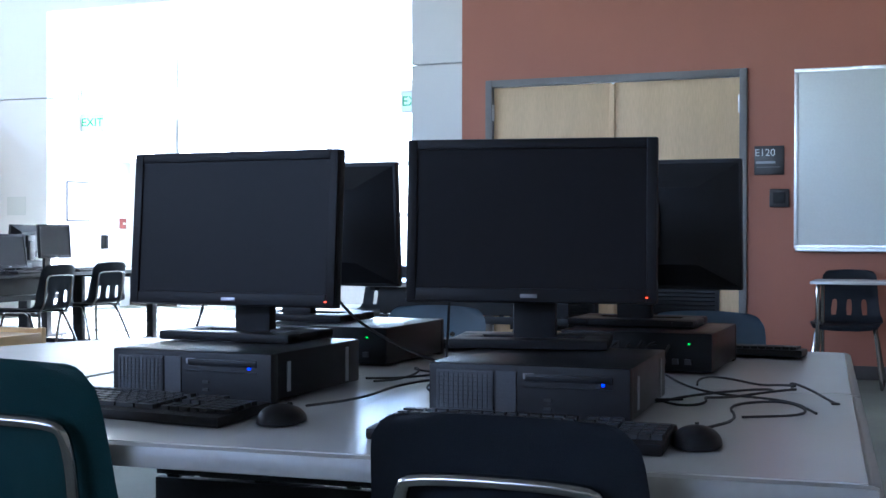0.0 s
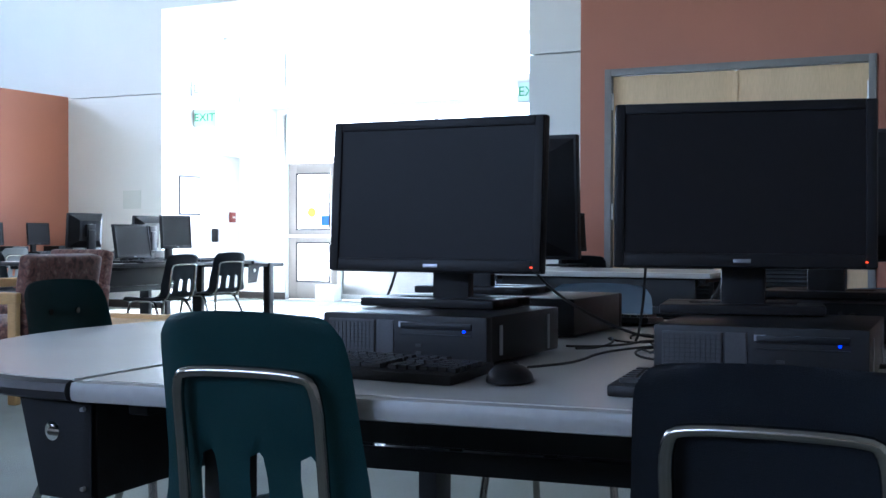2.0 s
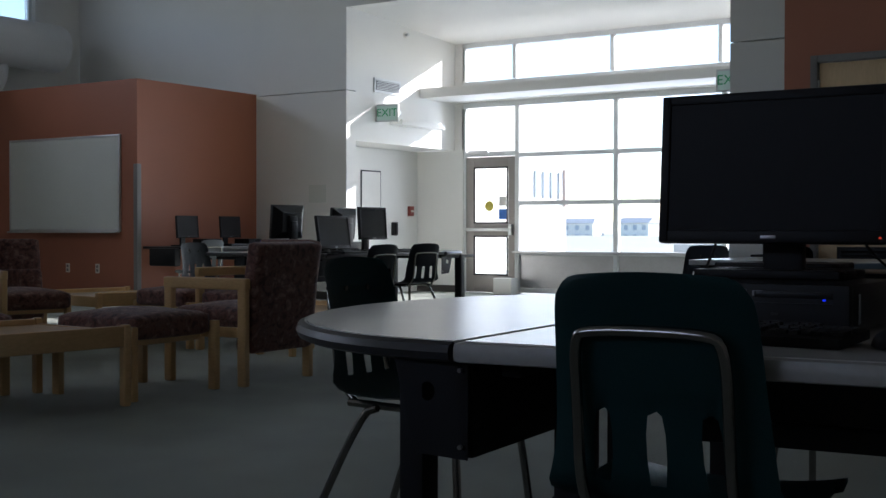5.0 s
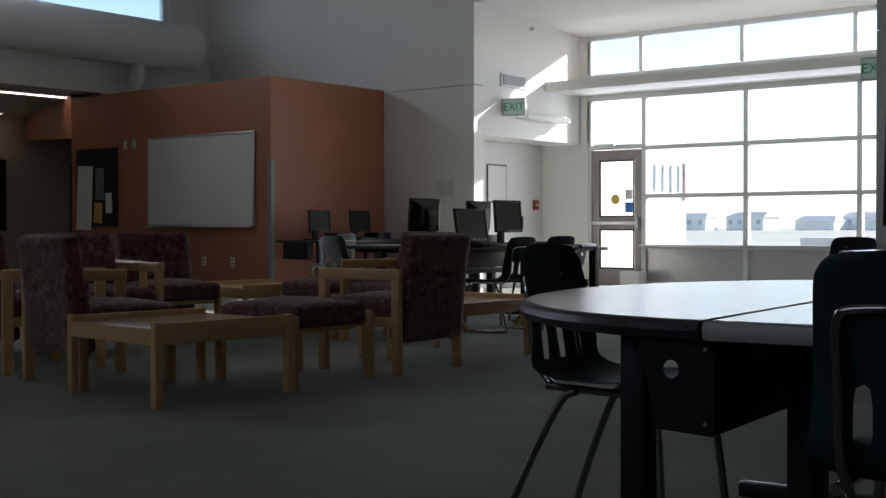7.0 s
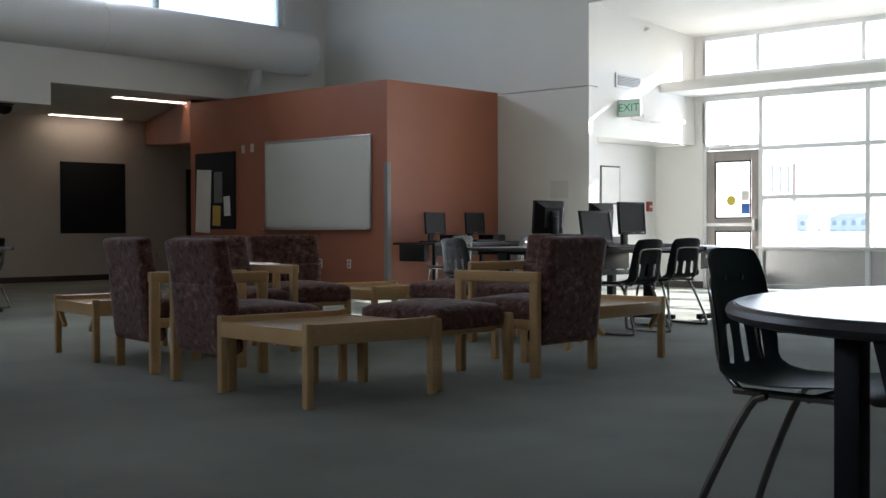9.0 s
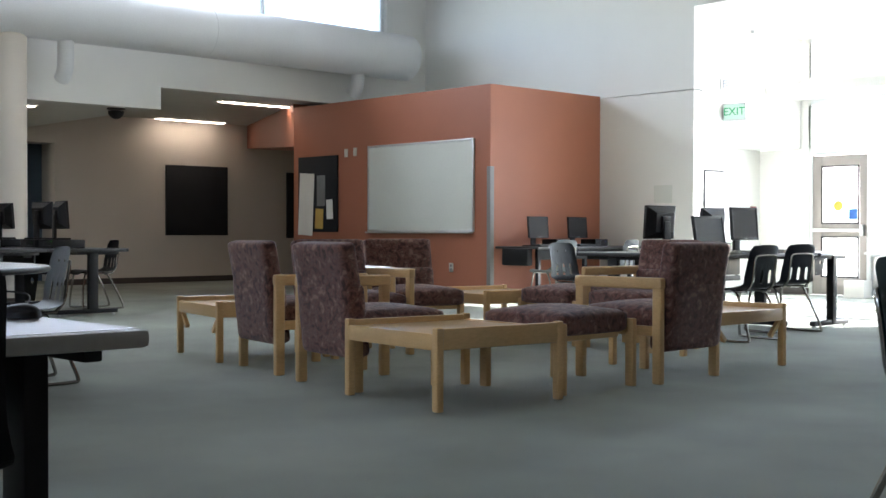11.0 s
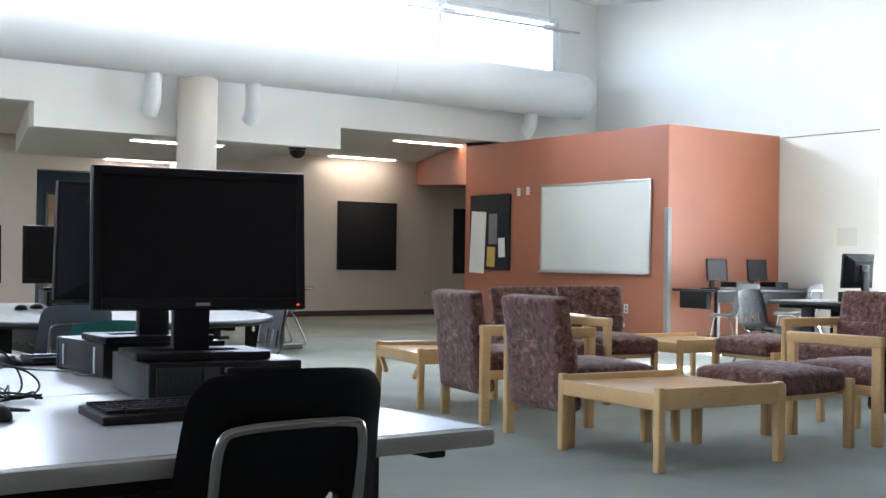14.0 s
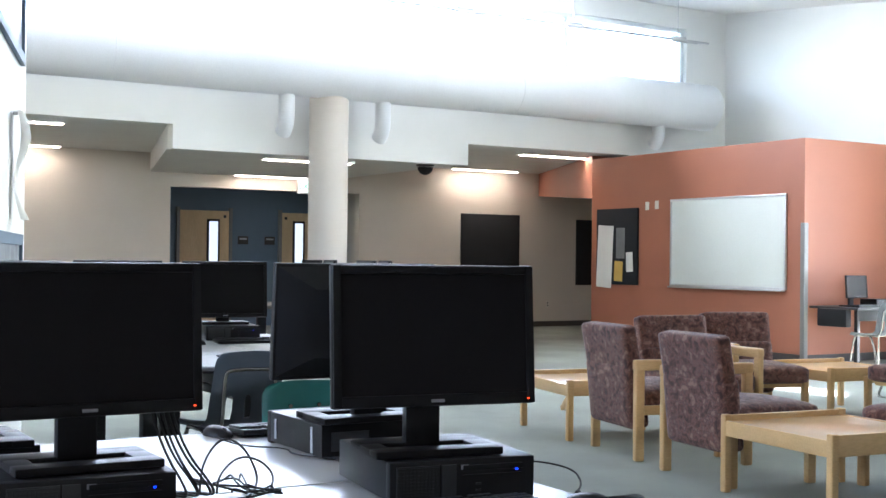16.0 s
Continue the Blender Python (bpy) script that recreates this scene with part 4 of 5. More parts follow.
def half_round_table(at, r, label):
    """Flattened half disc towards -x, its straight side along y through the origin."""
    t = thing("half_round_table", label, "table", "computer tables", at=at)
    arc = [(-math.sin(a) * r * 0.775, -math.cos(a) * r) for a in [math.pi * i / 48 for i in range(49)]]
    inner = [(x * 0.992, y * 0.992) for x, y in arc]
    part("tabletop", prism(bmesh.new(), inner, TOP_Z - 0.03, TOP_Z), M_LAMINATE, t, "pale grey laminate half disc")
    bm = bmesh.new()
    tube(bm, [(x, y, TOP_Z - 0.019) for x, y in arc], 0.018, 8)
    part("edge_band", bm, M_BLACKEDGE, t, "rounded black edge banding")
    part("grommet", cyl(bmesh.new(), 0.045, 0.008, -0.12, 0.30, TOP_Z + 0.003, 24), M_PLASTIC, t, "black cable grommet")
    for s in (-1, 1):
        ly = 0.80 if s > 0 else -0.45
        leg = part("leg", boxed(0.06, 0.075, TOP_Z - 0.06, -0.330, ly, TOP_Z / 2, bevel=0.010), M_BLACKSTEEL, t)
        part("foot", boxed(0.50, 0.06, 0.05, -0.30, ly, 0.05, bevel=0.014), M_BLACKSTEEL, leg)
        part("support_arm", boxed(0.48, 0.05, 0.035, -0.27, ly, TOP_Z - 0.05, bevel=0.006), M_BLACKSTEEL, leg)
        for x in (-0.52, -0.08):
            part("glide", cyl(bmesh.new(), 0.018, 0.025, x, ly, 0.0125, 12), M_ALU, leg)
        # slant-sided plate with an oval hole, joining the half disc to the next table
        n = 32
        corners = [(0.008, 0.69), (-0.145, 0.69), (-0.100, 0.512), (0.008, 0.506)]
        bm = bmesh.new()
        rim, ring = [], []
        for k in range(n):
            e, f = divmod(k, n // 4)
            p, q = corners[e], corners[(e + 1) % 4]
            f /= n // 4
            rim.append((p[0] + (q[0] - p[0]) * f, p[1] + (q[1] - p[1]) * f))
        for x, z in rim:
            a = math.atan2(z - 0.624, x + 0.074)
            ring.append(bm.verts.new((-0.074 + 0.015 * math.cos(a), s * 0.868, 0.624 + 0.017 * math.sin(a))))
        rim = [bm.verts.new((x, s * 0.868, z)) for x, z in rim]
        for k in range(n):
            bm.faces.new((rim[k], rim[(k + 1) % n], ring[(k + 1) % n], ring[k]))
        bmesh.ops.solidify(bm, geom=bm.faces[:], thickness=0.006)
        plate = part("gusset_plate", bm, M_BLACKSTEEL, t, "black steel plate with an oval hole")
        for z in (0.53, 0.665):
            part("bolt", cyl(bmesh.new(), 0.004, 0.008, -0.004, s * 0.875, z, 10, m=pose(0, 0, 0, 90)), M_DOORFRAME, plate)
    return t


# ---- monitors, cases, keyboards, mice ----


def monitor(w=0.481, h=0.315, lift=0.233, led=True, label="wide black flat monitor, switched off", tilt=4):
    """Faces -y; origin at the middle of its foot's underside. lift: from the origin to the panel's middle."""
    t = thing("monitor", label, "monitor", "monitors")
    m = pose(0, 0, lift, -tilt)
    bm = bmesh.new()
    box(bm, w, 0.022, h, 0, -0.02, 0, bevel=0.005)
    tmp = bmesh.new()
    n = 0.62
    front = [tmp.verts.new((sx * w * 0.485, -0.009, sz * h * 0.47)) for sx, sz in ((-1, -1), (1, -1), (1, 1), (-1, 1))]
    back = [tmp.verts.new((sx * w * 0.485 * n, 0.045, sz * h * 0.47 * n)) for sx, sz in ((-1, -1), (1, -1), (1, 1), (-1, 1))]
    tmp.faces.new(front), tmp.faces.new(back)
    for i in range(4):
        tmp.faces.new((front[i], front[(i + 1) % 4], back[(i + 1) % 4], back[i]))
    bmesh.ops.recalc_face_normals(tmp, faces=tmp.faces[:])
    merge(bm, tmp)
    shell = part("housing", bm, M_PLASTIC, t, at=m)
    b = 0.019
    bm = bmesh.new()
    for sx in (-1, 1):
        box(bm, b, 0.010, h - 0.004, sx * (w / 2 - b / 2 - 0.002), -0.0335, 0, bevel=0.003)
    box(bm, w - 2 * b - 0.004, 0.010, b, 0, -0.0335, h / 2 - b / 2 - 0.002, bevel=0.003)
    box(bm, w - 2 * b - 0.004, 0.010, b + 0.006, 0, -0.0335, -h / 2 + b / 2 + 0.005, bevel=0.003)
    part("bezel", bm, M_SATIN, shell, "satin black bezel")
    part("screen", boxed(w - 2 * b, 0.004, h - 2 * b - 0.006, 0, -0.0315, 0.003), M_SCREEN, shell, "dark blank screen")
    part("badge", boxed(0.032, 0.002, 0.007, 0, -0.0395, -h / 2 + 0.013, bevel=0.0008), M_LOGO, shell, "small silver badge")
    if led:
        part("standby_light", boxed(0.005, 0.004, 0.003, w / 2 - 0.020, -0.0392, -h / 2 + 0.012), M_LEDRED, shell, "amber standby light")
    bm = bmesh.new()
    box(bm, 0.085, 0.030, lift + 0.0, 0, 0.060, lift / 2 + 0.006, bevel=0.008)
    part("neck", bm, M_PLASTIC, t)
    part("tilt_block", boxed(0.11, 0.035, 0.11, 0, 0.048, lift, bevel=0.008), M_PLASTIC, t)
    bm = bmesh.new()
    for sx in (-1, 1):
        box(bm, 0.05, 0.19, 0.018, sx * 0.125, 0.03, 0.009, bevel=0.005)
    box(bm, 0.30, 0.055, 0.018, 0, -0.045, 0.0095, bevel=0.005)
    box(bm, 0.30, 0.075, 0.018, 0, 0.085, 0.0095, bevel=0.005)
    box(bm, 0.21, 0.08, 0.008, 0, 0.02, 0.005)
    part("foot", bm, M_SATIN, t, "flat open rectangular foot")
    return t


def computer_case(label="black desktop computer case lying flat", on=True, w=0.345, h=0.092, d=0.36):
    """Front towards -y; origin at the middle of the front edge, on its support."""
    t = thing("computer_case", label, "computer", "desktop computers")
    part("body", boxed(w, d - 0.02, h - 0.006, 0, d / 2 + 0.01, h / 2 + 0.003, bevel=0.004), M_STEELCASE, t)
    front = part("front_panel", boxed(w, 0.03, h, 0, 0.012, h / 2, bevel=0.006), M_PLASTIC, t, "matt black front")
    bm = bmesh.new()
    box(bm, 0.10, 0.004, h - 0.022, -w / 2 + 0.065, -0.0035, h / 2)
    box(bm, 0.035, 0.004, h - 0.022, -w / 2 + 0.137, -0.0035, h / 2)
    part("vent_grille", bm, M_MESHGREY, front, "grey perforated vent")
    bm = bmesh.new()
    for k in range(9):
        box(bm, 0.10, 0.002, 0.0022, -w / 2 + 0.065, -0.006, 0.016 + k * (h - 0.032) / 8)
    for k in range(12):
        box(bm, 0.0022, 0.002, h - 0.03, -w / 2 + 0.019 + k * 0.0085, -0.0062, h / 2)
    part("vent_mesh", bm, M_VENTDARK, front)
    bm = boxed(0.145, 0.004, 0.012, 0.07, -0.004, h - 0.02, bevel=0.001)
    box(bm, 0.145, 0.003, 0.002, 0.07, -0.005, h - 0.036)
    part("optical_drive", bm, M_STEELCASE, front, "slim optical drive")
    for z in (0.022, 0.036):
        part("usb_port", boxed(0.013, 0.003, 0.005, 0.035, -0.004, z), M_VENTDARK, front)
    part("badge", boxed(0.018, 0.003, 0.010, -w / 2 + 0.175, -0.004, h - 0.018), M_LOGO, front, "small silver badge")
    if on:
        part("power_light", boxed(0.005, 0.004, 0.004, w / 2 - 0.045, -0.0045, h - 0.028), M_LEDBLUE, front, "blue power light")
        part("power_light", boxed(0.004, 0.004, 0.003, -w / 2 + 0.05, d + 0.001, h - 0.024), M_LEDGREEN, t, "green power light")
    part("sticker", boxed(0.003, 0.012, h * 0.6, w / 2 + 0.0005, 0.06, h / 2), M_LABEL, t, "pale sticker")
    part("sticker", boxed(0.003, 0.012, h * 0.75, w / 2 + 0.0005, d - 0.06, h / 2), M_LABEL, t, "pale sticker")
    bm = bmesh.new()
    box(bm, 0.11, 0.004, 0.05, 0.09, d + 0.001, h / 2)
    for k in range(5):
        box(bm, 0.014, 0.006, 0.012, -0.12 + k * 0.028, d + 0.002, 0.028)
    part("rear_ports", bm, M_MESHGREY, t)
    return t


def keyboard(label="black full-size keyboard with raised keys"):
    t = thing("keyboard", label, "keyboard", "keyboards")
    bm = bmesh.new()
    box(bm, 0.445, 0.150, 0.018, 0, 0, 0.012, bevel=0.005, m=pose(0, 0, 0, 3))
    part("body", bm, M_PLASTIC, t)
    bm = bmesh.new()
    rows = [(0.058, 15), (0.032, 15), (0.013, 14), (-0.006, 13), (-0.025, 12), (-0.044, 7)]
    for y, n in rows:
        w = 0.285 / n
        for k in range(n):
            box(bm, w - 0.0035, 0.0150, 0.007, -0.21 + w * (k + 0.5), y, 0.0245 + y * 0.052)
    for y in (0.058, 0.032, 0.013, -0.025, -0.044):
        for k in range(3):
            box(bm, 0.0155, 0.0150, 0.007, 0.098 + k * 0.019, y, 0.0245 + y * 0.052)
    for y in (0.032, 0.013, -0.006, -0.025, -0.044):
        for k in range(4):
            box(bm, 0.0155, 0.0150, 0.007, 0.158 + k * 0.0175, y, 0.0245 + y * 0.052)
    tagged(part("keys", bm, M_KEYS, t, "black keycaps"), kind="stuff")
    return t


def mouse(label="small black optical mouse with a wheel"):
    t = thing("computer_mouse", label, "mouse", "mice")
    bm = bmesh.new()
    bmesh.ops.create_uvsphere(bm, u_segments=24, v_segments=14, radius=1)
    for v in bm.verts:
        x, y, z = v.co
        v.co = Vector((x * 0.037 * (1 - 0.08 * y), y * 0.064, max(0, z) ** 0.8 * 0.031 * (1 - 0.25 * y) if z > 0 else z * 0.003 + 0.003))
    part("shell", bm, M_SATIN, t, smooth=60)
    part("wheel", cyl(bmesh.new(), 0.008, 0.006, 0, 0.032, 0.0215, 14, m=pose(0, 0, 0, 0, 90)), M_TRAYBLACK, t)
    return t


def cable(pts, r=0.0024, label="thin black cable lying on the tabletop"):
    t = tagged(part("cable", tube(bmesh.new(), pts, r, 6, smooth=3), M_TRAYBLACK, smooth=60), label, "cable", "table cables")
    return t


def place(ob, m):
    ob.matrix_basis = m
    return ob


# ---- moulded chairs ----


def school_chair(mat, label):
    """Faces +y; origin on the floor under the seat. One moulded shell with slots, on a bent chrome tube frame."""
    t = thing("school_chair", label, "chair", "moulded chairs")
    prof = [(0.235, 0.405), (0.225, 0.425), (0.19, 0.440), (0.12, 0.443), (0.04, 0.438), (-0.04, 0.434), (-0.11, 0.436), (-0.155, 0.446), (-0.183, 0.466), (-0.194, 0.49), (-0.201, 0.53),
            (-0.208, 0.57), (-0.213, 0.598), (-0.221, 0.635), (-0.230, 0.68), (-0.240, 0.725), (-0.248, 0.755), (-0.254, 0.775), (-0.258, 0.790), (-0.261, 0.802), (-0.263, 0.810), (-0.264, 0.814)]
    half = [0.190, 0.200, 0.208, 0.214, 0.216, 0.215, 0.211, 0.208, 0.200, 0.192, 0.186, 0.182, 0.179, 0.176, 0.173, 0.170, 0.167, 0.163, 0.157, 0.148, 0.137, 0.122]
    nu = 21
    bm = bmesh.new()
    grid = []
    for i, ((y, z), w) in enumerate(zip(prof, half)):
        row = []
        for k in range(nu):
            u = 2 * k / (nu - 1) - 1
            back = min(1, max(0, (z - 0.45) / 0.1))
            row.append(bm.verts.new((u * w, y + back * (0.010 * u * u + 0.010 * u ** 6), z + (1 - back) * 0.018 * abs(u) ** 3 - (0.006 * u * u if i > 17 else 0))))
        grid.append(row)
    # the slots pinch in towards their rounded tops and their lips turn forward
    slots = {(i, k) for i in range(9, 12) for k in (4, 5, 9, 10, 14, 15)}
    for c in (5, 10, 15):
        for i in (9, 10, 11, 12):
            for side in (-1, 1):
                v = grid[i][c + side]
                v.co.x -= side * (0.006 if i in (9, 12) else 0.002)
        grid[12][c].co.z += 0.006
        grid[12][c].co.y += 0.008
    for i in range(len(prof) - 1):
        for k in range(nu - 1):
            if (i, k) not in slots:
                bm.faces.new((grid[i][k], grid[i][k + 1], grid[i + 1][k + 1], grid[i + 1][k]))
    bmesh.ops.solidify(bm, geom=bm.faces[:], thickness=0.007)
    part("shell", bm, mat, t, smooth=50)
    bm = tube(bmesh.new(), [(-0.128, -0.150, 0.42), (-0.126, -0.215, 0.48), (-0.125, -0.228, 0.60), (-0.124, -0.247, 0.712), (-0.096, -0.254, 0.727), (0.096, -0.254, 0.727), (0.124, -0.247, 0.712), (0.125, -0.228, 0.60), (0.126, -0.215, 0.48), (0.128, -0.150, 0.42)], 0.0095, 12, smooth=2)
    part("back_hoop", bm, M_CHROME, t, "bent chrome back hoop")
    for s in (-1, 1):
        bm = tube(bmesh.new(), [(s * 0.15, -0.16, 0.425), (s * 0.16, 0.02, 0.422), (s * 0.165, 0.15, 0.422), (s * 0.175, 0.185, 0.40), (s * 0.215, 0.22, 0.03), (s * 0.216, 0.20, 0.011), (s * 0.216, -0.25, 0.011), (s * 0.215, -0.275, 0.03), (s * 0.168, -0.11, 0.40), (s * 0.165, -0.06, 0.418)], 0.011, 10, smooth=2)
        part("leg_frame", bm, M_CHROME, t, "bent chrome leg frame")
    part("cross_tube", tube(bmesh.new(), [(-0.165, 0.06, 0.418), (0.165, 0.06, 0.418)], 0.010, 8), M_CHROME, t)
    for s in (-1, 1):
        part("rivet", cyl(bmesh.new(), 0.008, 0.005, s * 0.055, -0.2375, 0.727, 10, m=pose(0, 0, 0, 84)), M_CHROME, t, "bright rivet")
    return t


green_chair = place(school_chair(M_CHAIR_GREEN, "dark green moulded chair with a chrome frame at the computer table"), pose(0.555, 2.165, 0, 0, 0, 3) @ Matrix.Diagonal((0.98, 1.03, 1.042, 1)))
navy_chair = place(school_chair(M_CHAIR_NAVY, "charcoal moulded chair with a chrome frame at the computer table"), pose(1.327, 2.19, 0, 0, 0, 2) @ Matrix.Diagonal((1.09, 1, 0.987, 1)))
copy_thing(green_chair, pose(-0.58, 3.02, 0, 0, 0, -88) @ Matrix.Diagonal((1.0, 1.0, 0.985, 1)))
big_chair = place(school_chair(M_CHAIR_BLACK, "large charcoal moulded chair with a chrome hoop at the computer table"), pose(-1.38, 0.30, 0, 0, 0, 92) @ Matrix.Diagonal((1.12, 1.0, 1.058, 1)))
blue_chair = place(school_chair(M_CHAIR_BLUE, "slate blue moulded chair tucked behind the computer table"), pose(0.42, 3.74, 0, 0, 0, 180))
copy_thing(blue_chair, pose(1.24, 3.78, 0, 0, 0, 180))

# table group in front: two worktops back to back and a half-round end
G1 = pose(0.20, 1.96, 0, 0, 0, 4.6)
t1 = rect_table("computer_table", G1 @ pose(0.79, 0, 0), 1.58, 0.91, "pale grey computer table with black steel legs", "computer tables", (-1,))
t1b = rect_table("computer_table", G1 @ pose(0.79, 1.82, 0, 0, 0, 180), 1.58, 0.91, "pale grey computer table with black steel legs", "computer tables")
hr = half_round_table(G1 @ pose(-0.014, 0.91, 0), 0.91, "pale grey half-round table end with black edging")
# second group
T2X, T2Y1 = -1.22, 0.785
t2 = rect_table("computer_table", pose(T2X, T2Y1 - 0.76, 0, 0, 0, 90), 1.52, 0.91, "pale grey computer table with black steel legs", "computer tables")
copy_thing(t2, pose(T2X, T2Y1 - 0.76 - 1.53, 0, 0, 0, 90))
copy_thing(t2, pose(T2X - 1.82, T2Y1 - 0.76, 0, 0, 0, -90))
copy_thing(t2, pose(T2X - 1.82, T2Y1 - 0.76 - 1.53, 0, 0, 0, -90))

case_a = computer_case()
mon_a = monitor(lift=0.241)
mon_b = monitor(lift=0.264)
mon_c = monitor(lift=0.226)
key_a = keyboard()
mou_a = mouse()
CASE_H = 0.092


def station(x, y, rot, first=False, mon_turn=0, key_off=(0.0, -0.16), mouse_off=(0.28, -0.14), key_turn=0, mon_off=(0.0, 0.0), mon=None, fresh=False):
    """A case with its monitor, keyboard and mouse; x, y: middle of the case's front edge, rot: degrees from facing -y."""
    base = pose(x, y, TOP_Z + 0.001, 0, 0, rot)
    out = []
    for ob, m in ((case_a, base), (mon or mon_a, base @ pose(mon_off[0], 0.17 + mon_off[1], CASE_H + 0.001, 0, 0, mon_turn)), (key_a, base @ pose(key_off[0], key_off[1], 0, 0, 0, key_turn)), (mou_a, base @ pose(mouse_off[0], mouse_off[1], 0, 0, 0, random.uniform(-12, 12)))):
        out.append(place(ob, m) if first or (fresh and ob is mon) else copy_thing(ob, m))
    return out


station(0.565, 2.42, 0, True, mon_turn=0, mon_off=(-0.045, 0.08), key_off=(0.01, -0.175), key_turn=-4, mouse_off=(0.29, -0.17), mon=mon_c)
station(1.22, 2.42, 3, mon_turn=8, mon_off=(-0.08, 0.16), key_off=(0.04, -0.185), mouse_off=(0.295, -0.15), mon=mon_a, fresh=True)
station(0.49, 3.44, 180, mon_turn=0, mon_off=(0.14, -0.02), key_off=(0.0, -0.14))
station(1.22, 3.56, 180, mon_turn=0, mon_off=(0.04, -0.05), key_off=(-0.10, -0.14))
place(mon_b, pose(-1.90, 0.488, TOP_Z + 0.001 + CASE_H + 0.001, 0, 0, 80))
copy_thing(case_a, pose(-1.80, 0.515, TOP_Z + 0.001, 0, 0, 81))
copy_thing(key_a, pose(-1.655, 0.38, TOP_Z + 0.001, 0, 0, 88))
copy_thing(mou_a, pose(-1.62, 0.72, TOP_Z + 0.001, 0, 0, 95))
copy_thing(mon_b, pose(-2.06, -0.245, TOP_Z + 0.001 + CASE_H + 0.001, 0, 0, 90))
copy_thing(case_a, pose(-1.95, -0.26, TOP_Z + 0.001, 0, 0, 86))
copy_thing(key_a, pose(-1.80, -0.30, TOP_Z + 0.001, 0, 0, 90))
copy_thing(mou_a, pose(-1.79, 0.01, TOP_Z + 0.001, 0, 0, 82))
copy_thing(mon_b, pose(-2.52, 0.62, TOP_Z + 0.001 + CASE_H + 0.001, 0, 0, -92))
copy_thing(case_a, pose(-2.78, 0.64, TOP_Z + 0.001, 0, 0, -90))
copy_thing(key_a, pose(-2.95, 0.655, TOP_Z + 0.001, 0, 0, -90))
copy_thing(mou_a, pose(-2.95, 0.385, TOP_Z + 0.001, 0, 0, -80))
copy_thing(mon_b, pose(-2.50, -0.42, TOP_Z + 0.001 + CASE_H + 0.001, 0, 0, -90))
copy_thing(case_a, pose(-2.78, -0.42, TOP_Z + 0.001, 0, 0, -90))

# cables on the tables
crng = random.Random(4)


def tangle(x, y, w, d, n):
    """Loose black leads winding about on a worktop."""
    for k in range(n):
        ph = [crng.uniform(0, 6.28) for _ in range(4)]
        f = [crng.uniform(0.5, 1.1), crng.uniform(1.4, 2.6), crng.uniform(0.5, 1.1), crng.uniform(1.4, 2.6)]
        ox, oy, span = crng.uniform(-0.3, 0.3) * w, crng.uniform(-0.3, 0.3) * d, crng.uniform(2.2, 4.2)
        pts = []
        for i in range(12):
            u = span * i / 11
            pts.append((x + ox + w * (0.6 * math.sin(f[0] * u + ph[0]) + 0.25 * math.sin(f[1] * u + ph[1])),
                        y + oy + d * (0.6 * math.sin(f[2] * u + ph[2]) + 0.25 * math.sin(f[3] * u + ph[3])),
                        TOP_Z + 0.005 + 0.012 * abs(math.sin(u * 1.7 + ph[1]))))
        cable(pts)


tangle(0.90, 2.92, 0.17, 0.30, 8)
tangle(1.52, 2.86, 0.15, 0.20, 4)
tangle(-2.16, 0.10, 0.16, 0.09, 5)
cable([(0.845, 2.35, 0.735), (0.87, 2.52, 0.728), (0.84, 2.75, 0.727), (0.90, 2.92, 0.727)])
cable([(1.52, 2.36, 0.735), (1.55, 2.52, 0.728), (1.50, 2.70, 0.728), (1.60, 2.78, 0.73), (1.66, 2.62, 0.728), (1.55, 2.55, 0.728)])
cable([(1.66, 2.64, 0.728), (1.60, 2.80, 0.728), (1.42, 2.84, 0.728), (1.30, 3.00, 0.76)])
for x0, y0, x1, y1 in ((0.62, 2.83, 0.88, 3.10), (0.88, 2.93, 0.82, 3.05), (1.04, 3.05, 0.90, 2.95), (0.36, 2.80, 0.16, 2.95)):
    cable([(x0, y0, 0.95), (x0 * 0.8 + x1 * 0.2, y0 * 0.8 + y1 * 0.2, 0.84), (x0 * 0.3 + x1 * 0.7, y0 * 0.3 + y1 * 0.7, 0.745), (x1, y1, TOP_Z + 0.006)], 0.0032, "black monitor lead hanging to the tabletop")
for k in range(5):
    y, w = -0.05 + 0.011 * k, crng.uniform(0.0, 0.07)
    cable([(-2.06, y - 0.06, 0.97), (-2.05, y - 0.05, 0.90), (-2.03 + w * 0.3, y - 0.03, 0.83), (-2.01 + w * 0.6, y - 0.005 + w * 0.2, 0.775), (-2.03, y + 0.015 + w * 0.4, 0.738), (-2.12, y + 0.02 + w * 0.4, TOP_Z + 0.007), (-2.20, y - 0.01 - w, TOP_Z + 0.006), (-2.14, y - 0.05 - w, TOP_Z + 0.006)], 0.0030, "black monitor lead hanging to the tabletop")
for y0, h in ((0.02, 0.12), (0.06, 0.07)):
    cable([(-2.10, y0, TOP_Z + 0.008), (-2.14, y0 + 0.02, TOP_Z + h * 0.6), (-2.20, y0 + 0.09, TOP_Z + h), (-2.24, y0 + 0.16, TOP_Z + h * 0.7), (-2.20, y0 + 0.18, TOP_Z + 0.02), (-2.08, y0 + 0.12, TOP_Z + 0.006)], 0.0026, "thin grey lead looping above the tabletop")
